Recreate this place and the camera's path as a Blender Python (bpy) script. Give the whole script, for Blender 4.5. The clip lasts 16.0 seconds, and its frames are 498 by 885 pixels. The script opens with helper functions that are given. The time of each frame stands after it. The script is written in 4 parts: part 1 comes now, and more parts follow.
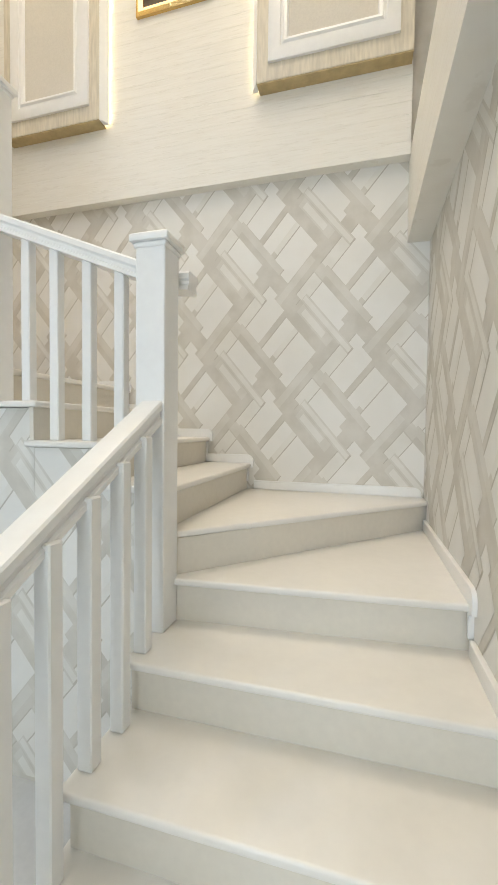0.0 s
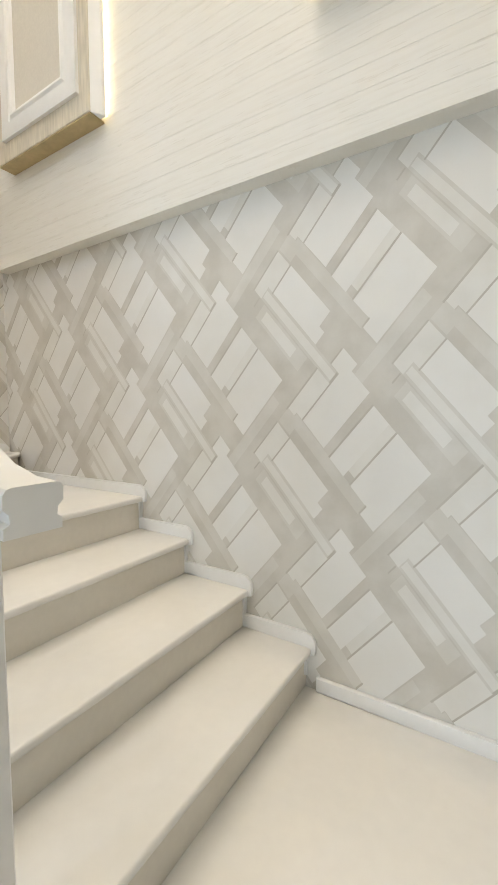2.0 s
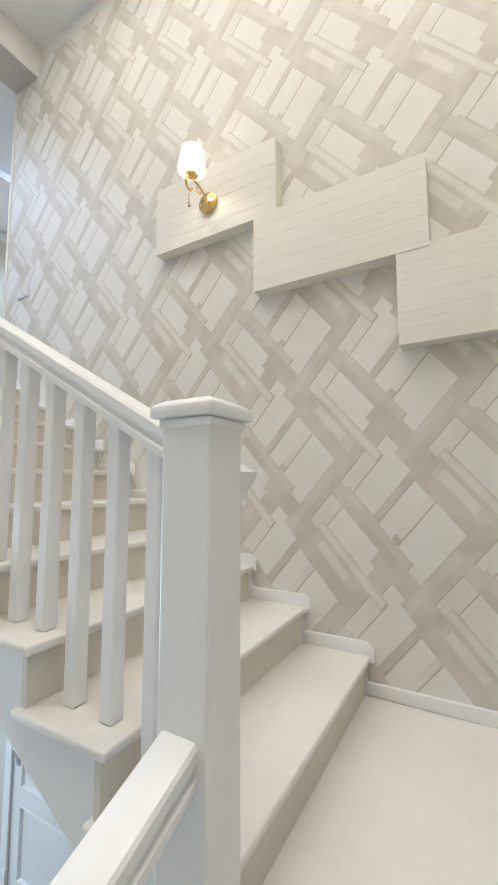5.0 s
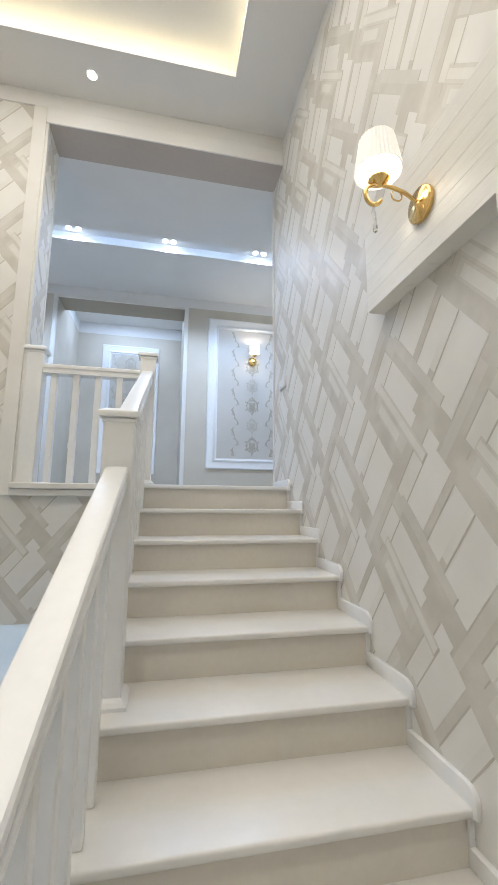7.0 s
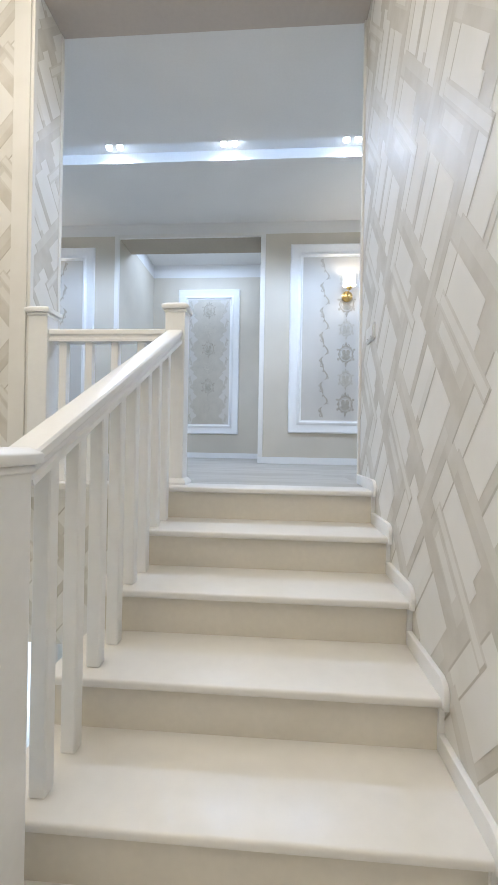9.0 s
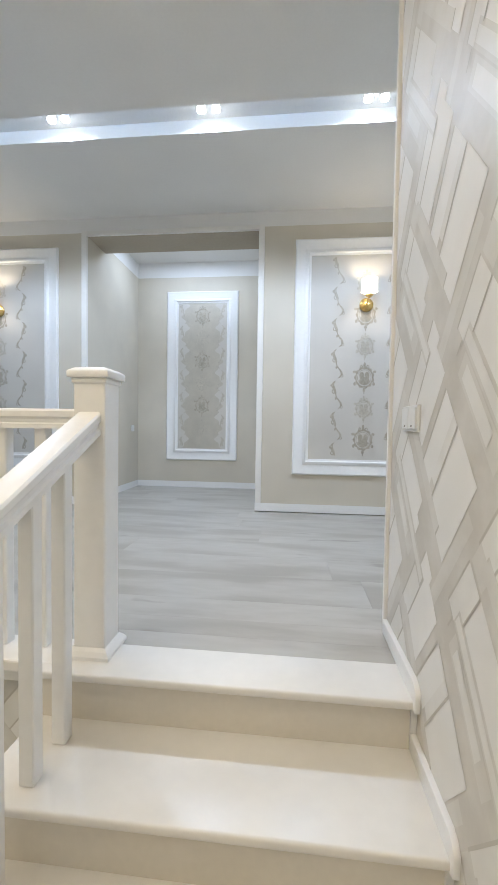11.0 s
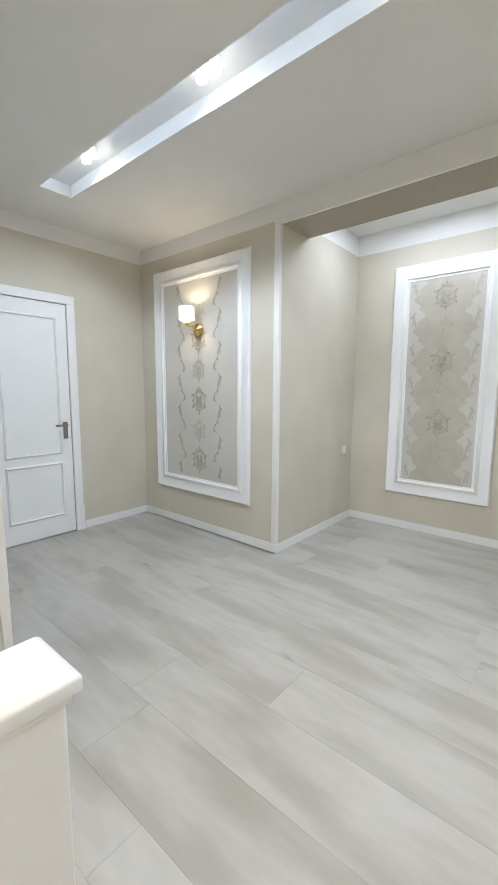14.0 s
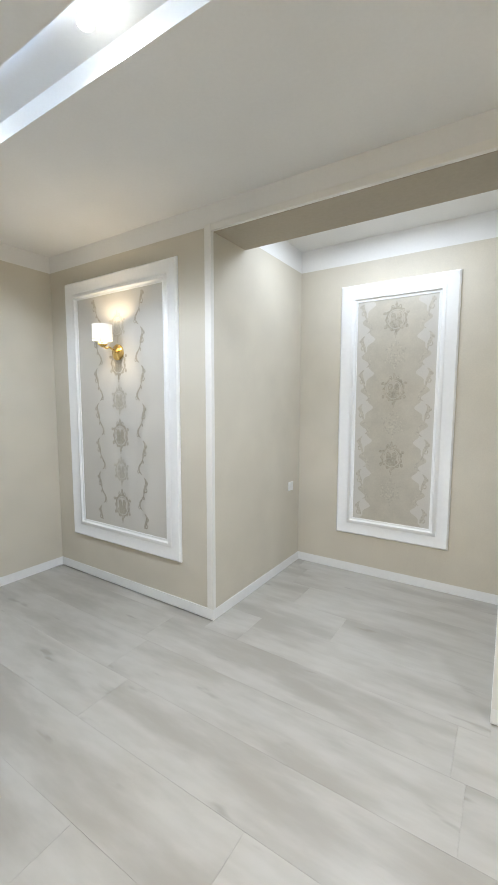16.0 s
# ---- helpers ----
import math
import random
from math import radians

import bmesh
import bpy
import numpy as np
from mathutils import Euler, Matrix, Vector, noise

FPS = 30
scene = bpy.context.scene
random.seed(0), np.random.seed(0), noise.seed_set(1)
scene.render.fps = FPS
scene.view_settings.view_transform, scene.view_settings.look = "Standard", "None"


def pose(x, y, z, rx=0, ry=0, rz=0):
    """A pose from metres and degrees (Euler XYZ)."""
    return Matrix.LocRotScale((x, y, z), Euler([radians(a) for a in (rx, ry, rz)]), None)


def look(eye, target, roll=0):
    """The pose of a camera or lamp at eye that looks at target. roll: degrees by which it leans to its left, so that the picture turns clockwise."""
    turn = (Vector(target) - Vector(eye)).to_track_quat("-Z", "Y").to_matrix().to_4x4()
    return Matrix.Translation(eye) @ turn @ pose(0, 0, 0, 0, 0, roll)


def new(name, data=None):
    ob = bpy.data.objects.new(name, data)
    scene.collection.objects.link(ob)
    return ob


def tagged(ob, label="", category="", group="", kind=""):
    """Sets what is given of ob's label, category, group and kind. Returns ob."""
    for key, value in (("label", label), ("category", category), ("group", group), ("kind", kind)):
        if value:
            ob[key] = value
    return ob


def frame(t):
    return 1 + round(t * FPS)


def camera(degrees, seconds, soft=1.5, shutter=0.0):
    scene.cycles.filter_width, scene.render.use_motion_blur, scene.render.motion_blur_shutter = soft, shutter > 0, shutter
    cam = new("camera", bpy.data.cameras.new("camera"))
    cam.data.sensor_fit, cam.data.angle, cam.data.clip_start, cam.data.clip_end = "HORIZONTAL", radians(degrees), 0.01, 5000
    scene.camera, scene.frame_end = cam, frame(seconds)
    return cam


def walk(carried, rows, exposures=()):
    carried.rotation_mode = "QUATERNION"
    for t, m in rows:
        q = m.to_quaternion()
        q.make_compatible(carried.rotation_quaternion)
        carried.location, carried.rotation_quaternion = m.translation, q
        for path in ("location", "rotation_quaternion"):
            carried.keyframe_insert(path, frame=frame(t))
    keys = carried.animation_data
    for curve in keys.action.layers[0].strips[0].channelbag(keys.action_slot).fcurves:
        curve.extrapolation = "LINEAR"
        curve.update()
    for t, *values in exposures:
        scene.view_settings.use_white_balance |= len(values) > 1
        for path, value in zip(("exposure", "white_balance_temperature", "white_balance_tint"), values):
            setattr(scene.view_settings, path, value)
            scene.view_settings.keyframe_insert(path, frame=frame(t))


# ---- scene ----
cam = camera(63.3, 16.0)
PATH = [
    (0, (1.151, 0.58, 1.544), (0.62, 2.507, 1.476), 0.7),
    (0.5, (1.123, 0.883, 1.653), (0.699, 2.836, 1.577), 0.2),
    (1, (1.158, 1.189, 1.84), (0.677, 3.128, 1.742), -0.1),
    (1.5, (1.104, 1.452, 2.009), (0.431, 3.332, 1.903), -0.2),
    (2, (1.06, 1.711, 2.217), (0.003, 3.403, 2.08), -0.1),
    (2.5, (0.94, 1.914, 2.335), (-0.527, 3.268, 2.206), -0.2),
    (3, (0.82, 2.07, 2.485), (-0.969, 2.958, 2.374), -0.1),
    (3.5, (0.754, 2.244, 2.612), (-1.204, 2.642, 2.535), -0.1),
    (4, (0.583, 2.376, 2.675), (-1.415, 2.27, 2.665), -0.2),
    (4.5, (0.423, 2.419, 2.852), (-1.5, 1.873, 2.932), -0.2),
    (5, (0.207, 2.496, 2.897), (-1.522, 1.51, 3.096), -0.1),
    (5.2, (0.108, 2.535, 2.961), (-1.51, 1.386, 3.211), -0.2),
    (7.3, (-0.865, 2.221, 3.523), (-1.112, 0.256, 3.798), 0.5),
    (7.5, (-0.927, 2.156, 3.544), (-1.094, 0.176, 3.775), 0.6),
    (8, (-1.075, 1.947, 3.66), (-1.081, -0.048, 3.79), 0.7),
    (8.5, (-1.1, 1.713, 3.739), (-1.011, -0.285, 3.788), 0.9),
    (9, (-1.165, 1.49, 3.862), (-1.028, -0.505, 3.866), 1.0),
    (9.5, (-1.177, 1.268, 4.021), (-1.02, -0.725, 4.0), 0.9),
    (12, (-1.328, 0.184, 4.655), (-0.968, -1.779, 4.516), 1.0),
    (12.5, (-1.276, -0.035, 4.758), (-0.755, -1.957, 4.57), 0.9),
    (13, (-1.265, -0.22, 4.854), (-0.511, -2.053, 4.619), 0.7),
    (13.5, (-1.25, -0.398, 4.975), (-0.239, -2.092, 4.721), 0.5),
    (14, (-1.19, -0.556, 5.015), (0.089, -2.075, 4.758), 0.3),
    (14.5, (-1.128, -0.676, 5.143), (0.313, -2.039, 4.887), 0.1),
    (15, (-1.056, -0.785, 5.132), (0.401, -2.137, 4.893), 0.0),
    (15.5, (-1.005, -0.928, 5.185), (0.327, -2.405, 4.976), 0.1),
    (16, (-0.941, -1.066, 5.183), (0.139, -2.738, 4.985), 0.1),
]
EXPOSURES = [
    (0.0, 0.82, 7350, 10), (1.5, 0.81, 7200, 10), (2.5, 0.80, 6900, 10), (4.5, 0.63, 6450, 10), (5.0, 0.59, 6400, 10), (7.5, 0.33, 6300, 10), (8.0, 0.36, 6350, 10),
    (8.6, 0.42, 6450, 10), (9.5, 0.42, 6650, 10), (12.0, 0.26, 7600, 10), (14.0, 0.49, 8150, 10), (16.0, 0.57, 8350, 10),
]
walk(cam, [(t, look(eye, target, roll)) for t, eye, target, roll in PATH], EXPOSURES)

# ---- measures of the place ----
RISE = 0.165
FLOOR2 = 22 * RISE
WALL_N, WALL_W, WALL_E = 3.12, -1.668, 1.515     # stairwell faces
WELL_S = -0.70                                   # stairwell side of the wall by the upper hall
HALL_N, HALL_S, HALL_E, HALL_W = -1.012, -3.25, 2.60, -3.20
ALC_E, ALC_W, ALC_S = 0.765, -0.945, -4.61
CEIL_HALL, CEIL_WELL, ALC_TOP, HEAD = 6.466, 6.70, 6.30, 6.44


def tread_z(k):
    """Top of the k-th tread below the fourth from the upper floor."""
    return (18 - k) * RISE


# ---- light ----
world = bpy.data.worlds.new("world")
scene.world = world
world.use_nodes = True
sky = world.node_tree.nodes.new("ShaderNodeTexSky")
sky.sky_type, sky.sun_disc, sky.sun_elevation, sky.sun_rotation = "NISHITA", False, radians(35), radians(200)
world.node_tree.links.new(sky.outputs[0], world.node_tree.nodes["Background"].inputs[0])
world.node_tree.nodes["Background"].inputs[1].default_value = 0.1


def lamp(name, kind, watts, colour, m, **settings):
    data = bpy.data.lights.new(name, kind)
    data.energy, data.color = watts, colour
    for key, value in settings.items():
        if key == "size":
            data.size = value
        elif key == "size_y":
            data.shape, data.size_y = "RECTANGLE", value
        elif key == "soft":
            data.shadow_soft_size = value
        elif key == "cone":
            data.spot_size = radians(value)
        elif key == "blend":
            data.spot_blend = value
    ob = new(name, data)
    ob.matrix_world = m
    return ob


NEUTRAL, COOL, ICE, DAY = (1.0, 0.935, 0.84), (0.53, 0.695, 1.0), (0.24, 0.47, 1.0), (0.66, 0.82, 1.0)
SPOT_X = (1.451, 0.345, -0.70, -1.775, -2.85)
lamp("well_tray_light", "AREA", 40, NEUTRAL, pose(-0.03, 1.22, CEIL_WELL + 0.15), size=2.2, size_y=2.9)
# first spot is known; the rest are added unseen, the north row for brightness
WELL_SPOTS_PART_ADDED = ((-0.10, -0.47), (0.95, -0.47), (-1.15, 2.90), (-0.10, 2.90), (0.95, 2.90))
for sx, sy in WELL_SPOTS_PART_ADDED:
    lamp("well_downlight", "SPOT", 14 if sy < 0 else 46, NEUTRAL, pose(sx, sy, CEIL_WELL - 0.03), soft=0.03, cone=90, blend=1.0)
for sx in SPOT_X:
    lamp("hall_spot", "SPOT", 47, COOL, pose(sx, -2.10, CEIL_HALL + 0.055), soft=0.02, cone=165, blend=0.6)
lamp("alcove_light", "AREA", 15, COOL, pose(-0.09, -3.98, ALC_TOP + 0.25), size=1.0, size_y=0.3)
# this lamp and its strip are unseen, added to even out the slot's light
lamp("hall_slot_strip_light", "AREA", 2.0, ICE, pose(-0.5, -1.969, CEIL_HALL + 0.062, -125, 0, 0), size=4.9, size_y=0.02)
lamp("ground_floor_daylight", "AREA", 58, DAY, pose(0.3, -3.1, 1.6, 90, 0, 0), size=2.6, size_y=2.0)


# ---- materials ----
def material(name, base, rough=0.5, metal=0.0, grain=0.0, grain_scale=40.0, blotch=0.0, blotch_scale=2.0, bump=0.0, bump_scale=200.0,
             stretch=(1, 1, 1), emit=None, glow=0.0):
    """A surface with fine grain, wide blotches and relief, laid by place in the world."""
    m = bpy.data.materials.new(name)
    m.use_nodes = True
    n, link = m.node_tree.nodes, m.node_tree.links.new
    bsdf = n["Principled BSDF"]
    bsdf.inputs["Base Color"].default_value = (*base, 1)
    bsdf.inputs["Roughness"].default_value, bsdf.inputs["Metallic"].default_value = rough, metal
    if emit:
        bsdf.inputs["Emission Color"].default_value, bsdf.inputs["Emission Strength"].default_value = (*emit, 1), glow
    geo, mapping = n.new("ShaderNodeNewGeometry"), n.new("ShaderNodeMapping")
    mapping.inputs["Scale"].default_value = stretch
    link(geo.outputs["Position"], mapping.inputs["Vector"])
    colour = None
    for amount, scale in ((grain, grain_scale), (blotch, blotch_scale)):
        if not amount:
            continue
        tex, ramp, mix = n.new("ShaderNodeTexNoise"), n.new("ShaderNodeMapRange"), n.new("ShaderNodeMix")
        tex.inputs["Scale"].default_value, tex.inputs["Detail"].default_value = scale, 4
        link(mapping.outputs[0], tex.inputs["Vector"])
        ramp.inputs["From Min"].default_value, ramp.inputs["From Max"].default_value = 0.3, 0.7
        ramp.inputs["To Min"].default_value, ramp.inputs["To Max"].default_value = 1 - amount, 1 + amount * 0.4
        link(tex.outputs["Fac"], ramp.inputs["Value"])
        mix.data_type, mix.blend_type = "RGBA", "MULTIPLY"
        mix.inputs["Factor"].default_value = 1
        if colour:
            link(colour, mix.inputs["A"])
        else:
            mix.inputs["A"].default_value = (*base, 1)
        link(ramp.outputs[0], mix.inputs["B"])
        colour = mix.outputs["Result"]
    if colour:
        link(colour, bsdf.inputs["Base Color"])
    if bump:
        tex, bn = n.new("ShaderNodeTexNoise"), n.new("ShaderNodeBump")
        tex.inputs["Scale"].default_value = bump_scale
        link(mapping.outputs[0], tex.inputs["Vector"])
        bn.inputs["Strength"].default_value, bn.inputs["Distance"].default_value = bump, 0.002
        link(tex.outputs["Fac"], bn.inputs["Height"])
        link(bn.outputs[0], bsdf.inputs["Normal"])
    return m


class Nodes:
    """Short sums of nodes for patterns."""

    def __init__(self, m):
        self.n, self.link = m.node_tree.nodes, m.node_tree.links.new

    def math(self, op, a, b=None, c=None):
        node = self.n.new("ShaderNodeMath")
        node.operation = op
        for k, v in enumerate((a, b, c)):
            if v is None:
                continue
            if isinstance(v, (int, float)):
                node.inputs[k].default_value = v
            else:
                self.link(v, node.inputs[k])
        return node.outputs[0]

    def inside(self, v, lo, hi, soft=0.012):
        """1 where lo < v < hi."""
        up = self.n.new("ShaderNodeMapRange")
        up.interpolation_type = "SMOOTHSTEP"
        up.inputs["From Min"].default_value, up.inputs["From Max"].default_value = lo - soft, lo + soft
        self.link(v, up.inputs["Value"])
        down = self.n.new("ShaderNodeMapRange")
        down.interpolation_type = "SMOOTHSTEP"
        down.inputs["From Min"].default_value, down.inputs["From Max"].default_value = hi - soft, hi + soft
        down.inputs["To Min"].default_value, down.inputs["To Max"].default_value = 1, 0
        self.link(v, down.inputs["Value"])
        return self.math("MULTIPLY", up.outputs[0], down.outputs[0])

    def noise(self, vector, scale, detail=3.0):
        tex = self.n.new("ShaderNodeTexNoise")
        tex.inputs["Scale"].default_value, tex.inputs["Detail"].default_value = scale, detail
        self.link(vector, tex.inputs["Vector"])
        return tex.outputs["Fac"]

    def mix(self, fac, a, b, blend="MIX"):
        node = self.n.new("ShaderNodeMix")
        node.data_type, node.blend_type = "RGBA", blend
        for key, v in (("Factor", fac), ("A", a), ("B", b)):
            if isinstance(v, (int, float)):
                node.inputs[key].default_value = v
            elif isinstance(v, tuple):
                node.inputs[key].default_value = (*v, 1)
            else:
                self.link(v, node.inputs[key])
        return node.outputs["Result"]


def paper(name, light, dark, rough, cloud_scale=9.0):
    """Embossed paper whose tone drifts like a washed print."""
    m = bpy.data.materials.new(name)
    m.use_nodes = True
    g = Nodes(m)
    bsdf = g.n["Principled BSDF"]
    pos = g.n.new("ShaderNodeNewGeometry").outputs["Position"]
    cloud = g.inside(g.noise(pos, cloud_scale, 5), 0.5, 3.0, 0.16)
    fine = g.noise(pos, 90, 3)
    g.link(g.mix(g.math("MULTIPLY_ADD", fine, 0.25, g.math("MULTIPLY", cloud, 0.75)), light, dark), bsdf.inputs["Base Color"])
    bsdf.inputs["Roughness"].default_value = rough
    bump = g.n.new("ShaderNodeBump")
    bump.inputs["Strength"].default_value, bump.inputs["Distance"].default_value = 0.12, 0.001
    g.link(g.noise(pos, 260, 2), bump.inputs["Height"])
    g.link(bump.outputs[0], bsdf.inputs["Normal"])
    return m


def boards(name):
    """Whitewashed board cladding: broken dark seams along the boards and soft grain."""
    m = bpy.data.materials.new(name)
    m.use_nodes = True
    g = Nodes(m)
    bsdf = g.n["Principled BSDF"]
    geo, sep, mp = g.n.new("ShaderNodeNewGeometry"), g.n.new("ShaderNodeSeparateXYZ"), g.n.new("ShaderNodeMapping")
    pos = geo.outputs["Position"]
    g.link(pos, sep.inputs[0])
    g.link(pos, mp.inputs["Vector"])
    mp.inputs["Scale"].default_value = (1, 1, 14)
    grain = g.noise(mp.outputs[0], 6, 6)
    scratch = g.inside(g.noise(mp.outputs[0], 9, 5), 0.64, 2.0, 0.03)
    colour = g.mix(g.inside(grain, 0.55, 2.0, 0.15), (0.80, 0.78, 0.725), (0.775, 0.75, 0.69))
    g.link(g.mix(g.math("MULTIPLY", scratch, 0.3), colour, (0.62, 0.585, 0.51)), bsdf.inputs["Base Color"])
    bsdf.inputs["Roughness"].default_value = 0.5
    bump = g.n.new("ShaderNodeBump")
    bump.inputs["Strength"].default_value, bump.inputs["Distance"].default_value = 0.35, 0.003
    g.link(grain, bump.inputs["Height"])
    g.link(bump.outputs[0], bsdf.inputs["Normal"])
    return m


def laminate(name):
    """Pale grey oak laminate, each plank with its own shade."""
    m = bpy.data.materials.new(name)
    m.use_nodes = True
    g = Nodes(m)
    bsdf = g.n["Principled BSDF"]
    geo, mp, info = g.n.new("ShaderNodeNewGeometry"), g.n.new("ShaderNodeMapping"), g.n.new("ShaderNodeObjectInfo")
    add = g.n.new("ShaderNodeVectorMath")
    g.link(geo.outputs["Position"], mp.inputs["Vector"])
    mp.inputs["Scale"].default_value = (0.9, 3.4, 1)
    comb = g.n.new("ShaderNodeCombineXYZ")
    for k in range(3):
        g.link(g.math("MULTIPLY", info.outputs["Random"], 37.0), comb.inputs[k])
    g.link(mp.outputs[0], add.inputs[0])
    g.link(comb.outputs[0], add.inputs[1])
    grain, wide, knot = g.noise(add.outputs[0], 6.0, 6), g.noise(add.outputs[0], 1.4, 5), g.noise(add.outputs[0], 2.6, 3)
    c = g.mix(g.inside(grain, 0.5, 2, 0.2), (0.485, 0.466, 0.428), (0.445, 0.427, 0.386))
    c = g.mix(g.math("MULTIPLY", g.inside(wide, 0.54, 2, 0.12), 0.9), c, (0.355, 0.33, 0.29))
    c = g.mix(g.math("MULTIPLY", g.inside(knot, 0.70, 2, 0.05), 0.7), c, (0.27, 0.245, 0.21))
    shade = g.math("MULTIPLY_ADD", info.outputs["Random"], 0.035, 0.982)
    g.link(g.mix(1.0, c, shade, "MULTIPLY"), bsdf.inputs["Base Color"])
    bsdf.inputs["Roughness"].default_value = 0.36
    bump = g.n.new("ShaderNodeBump")
    bump.inputs["Strength"].default_value, bump.inputs["Distance"].default_value = 0.08, 0.001
    g.link(grain, bump.inputs["Height"])
    g.link(bump.outputs[0], bsdf.inputs["Normal"])
    return m


PAPER = paper("off_white_wallpaper", (0.80, 0.785, 0.75), (0.76, 0.742, 0.70), 0.6, 5.0)
STRIP = paper("greige_strip_print", (0.665, 0.635, 0.58), (0.565, 0.532, 0.472), 0.5, 7.0)
STRIP_MID = paper("light_greige_strip_print", (0.70, 0.675, 0.625), (0.62, 0.592, 0.532), 0.5, 7.0)
STRIP_PALE = paper("pale_strip_print", (0.775, 0.758, 0.715), (0.715, 0.692, 0.64), 0.5, 7.0)
STRIP_LINE = paper("shadow_line_print", (0.56, 0.525, 0.465), (0.50, 0.465, 0.405), 0.6)
BOARDS = boards("whitewashed_boards")
LAMINATE = laminate("grey_oak_laminate")
WHITE = material("white_lacquer", (0.84, 0.84, 0.83), 0.32, grain=0.02, grain_scale=30, blotch=0.03, bump=0.05, bump_scale=60)
TREAD = material("pale_stair_lacquer", (0.80, 0.78, 0.74), 0.30, grain=0.02, grain_scale=25, blotch=0.04, blotch_scale=3, bump=0.04, bump_scale=50)
RISER = material("beige_riser_paint", (0.73, 0.685, 0.605), 0.42, grain=0.03, grain_scale=40, blotch=0.05, blotch_scale=3, bump=0.05, bump_scale=80)
PLASTER = material("white_ceiling_paint", (0.80, 0.79, 0.77), 0.8, grain=0.015, grain_scale=60, blotch=0.03, bump=0.06, bump_scale=150)
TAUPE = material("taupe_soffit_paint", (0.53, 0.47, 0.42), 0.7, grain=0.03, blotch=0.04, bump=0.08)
BEIGE = material("beige_textured_wallpaper", (0.63, 0.578, 0.485), 0.7, grain=0.06, grain_scale=120, blotch=0.06, blotch_scale=3, bump=0.25, bump_scale=160)
SILK = material("silver_beige_satin_wallpaper", (0.60, 0.57, 0.52), 0.45, grain=0.05, grain_scale=150, blotch=0.06, bump=0.15, bump_scale=220)
ORNAMENT = material("bronze_print", (0.475, 0.43, 0.355), 0.40, 0.2, grain=0.25, grain_scale=70, blotch=0.15, blotch_scale=12, bump=0.2, bump_scale=120)
ORNAMENT_PALE = material("pale_gold_print", (0.53, 0.49, 0.415), 0.35, 0.2, grain=0.2, grain_scale=70, bump=0.2, bump_scale=120)
# wall beige darkened to tan: the shade under the alcove lintel, put into colour
SOFFIT_SHADE = material("beige_soffit_in_shade", (0.43, 0.375, 0.295), 0.7, grain=0.04, blotch=0.05, bump=0.1)
GROUND = material("pale_stone_floor", (0.62, 0.63, 0.64), 0.25, grain=0.04, blotch=0.08, blotch_scale=2, bump=0.03)
GOLD = material("polished_brass", (0.80, 0.55, 0.22), 0.16, 1.0, grain=0.05, grain_scale=30)
CHROME = material("dark_chrome", (0.35, 0.34, 0.33), 0.2, 1.0)
PANEL = material("cream_panel_fabric", (0.66, 0.62, 0.55), 0.6, grain=0.05, grain_scale=100, blotch=0.03, bump=0.2, bump_scale=150)
WOODY = material("cream_grained_wood", (0.68, 0.62, 0.51), 0.45, grain=0.16, grain_scale=14, blotch=0.06, stretch=(5, 5, 0.6), bump=0.25, bump_scale=40)
WOODX = material("honey_wood_edge", (0.50, 0.385, 0.20), 0.5, grain=0.15, grain_scale=20, blotch=0.1, blotch_scale=6, bump=0.2, bump_scale=40)
SHADE = material("white_pleated_shade", (0.82, 0.80, 0.75), 0.6, emit=(1.0, 0.93, 0.82), glow=0.32)
BULB = material("lit_lamp_glass", (0.9, 0.9, 0.9), 0.3, emit=(0.78, 0.89, 1.0), glow=15)
BULB_WARM = material("lit_downlight_glass", (0.9, 0.9, 0.9), 0.3, emit=(1.0, 0.97, 0.92), glow=10)
LED = material("warm_light_strip", (0.9, 0.85, 0.7), 0.4, emit=(1.0, 0.84, 0.50), glow=6)
LED_ADDED = material("added_cool_strip", (0.9, 0.9, 0.9), 0.4, emit=(0.55, 0.74, 1.0), glow=8)
PLASTIC = material("white_switch_plastic", (0.78, 0.78, 0.76), 0.35, grain=0.02, bump=0.02)
PICTURE = material("dark_picture", (0.10, 0.07, 0.04), 0.3, grain=0.5, grain_scale=9, blotch=0.5, blotch_scale=20)
GLASS = bpy.data.materials.new("crystal")
GLASS.use_nodes = True
GLASS.node_tree.nodes["Principled BSDF"].inputs["Transmission Weight"].default_value = 1
GLASS.node_tree.nodes["Principled BSDF"].inputs["Roughness"].default_value = 0.03


# ---- mesh helpers ----
def part(name, bm, mat, parent=None, label=""):
    me = bpy.data.meshes.new(name)
    bmesh.ops.recalc_face_normals(bm, faces=bm.faces)
    bm.to_mesh(me)
    bm.free()
    me.materials.append(mat)
    ob = new(name, me)
    if parent:
        ob.parent = parent
    if label:
        ob["label"] = label
    return ob


def smooth(ob, angle=40):
    for f in ob.data.polygons:
        f.use_smooth = True
    ob.data.set_sharp_from_angle(angle=radians(angle))
    return ob


def thing(name, label, category, group="", kind=""):
    return tagged(new(name), label, category, group, kind)


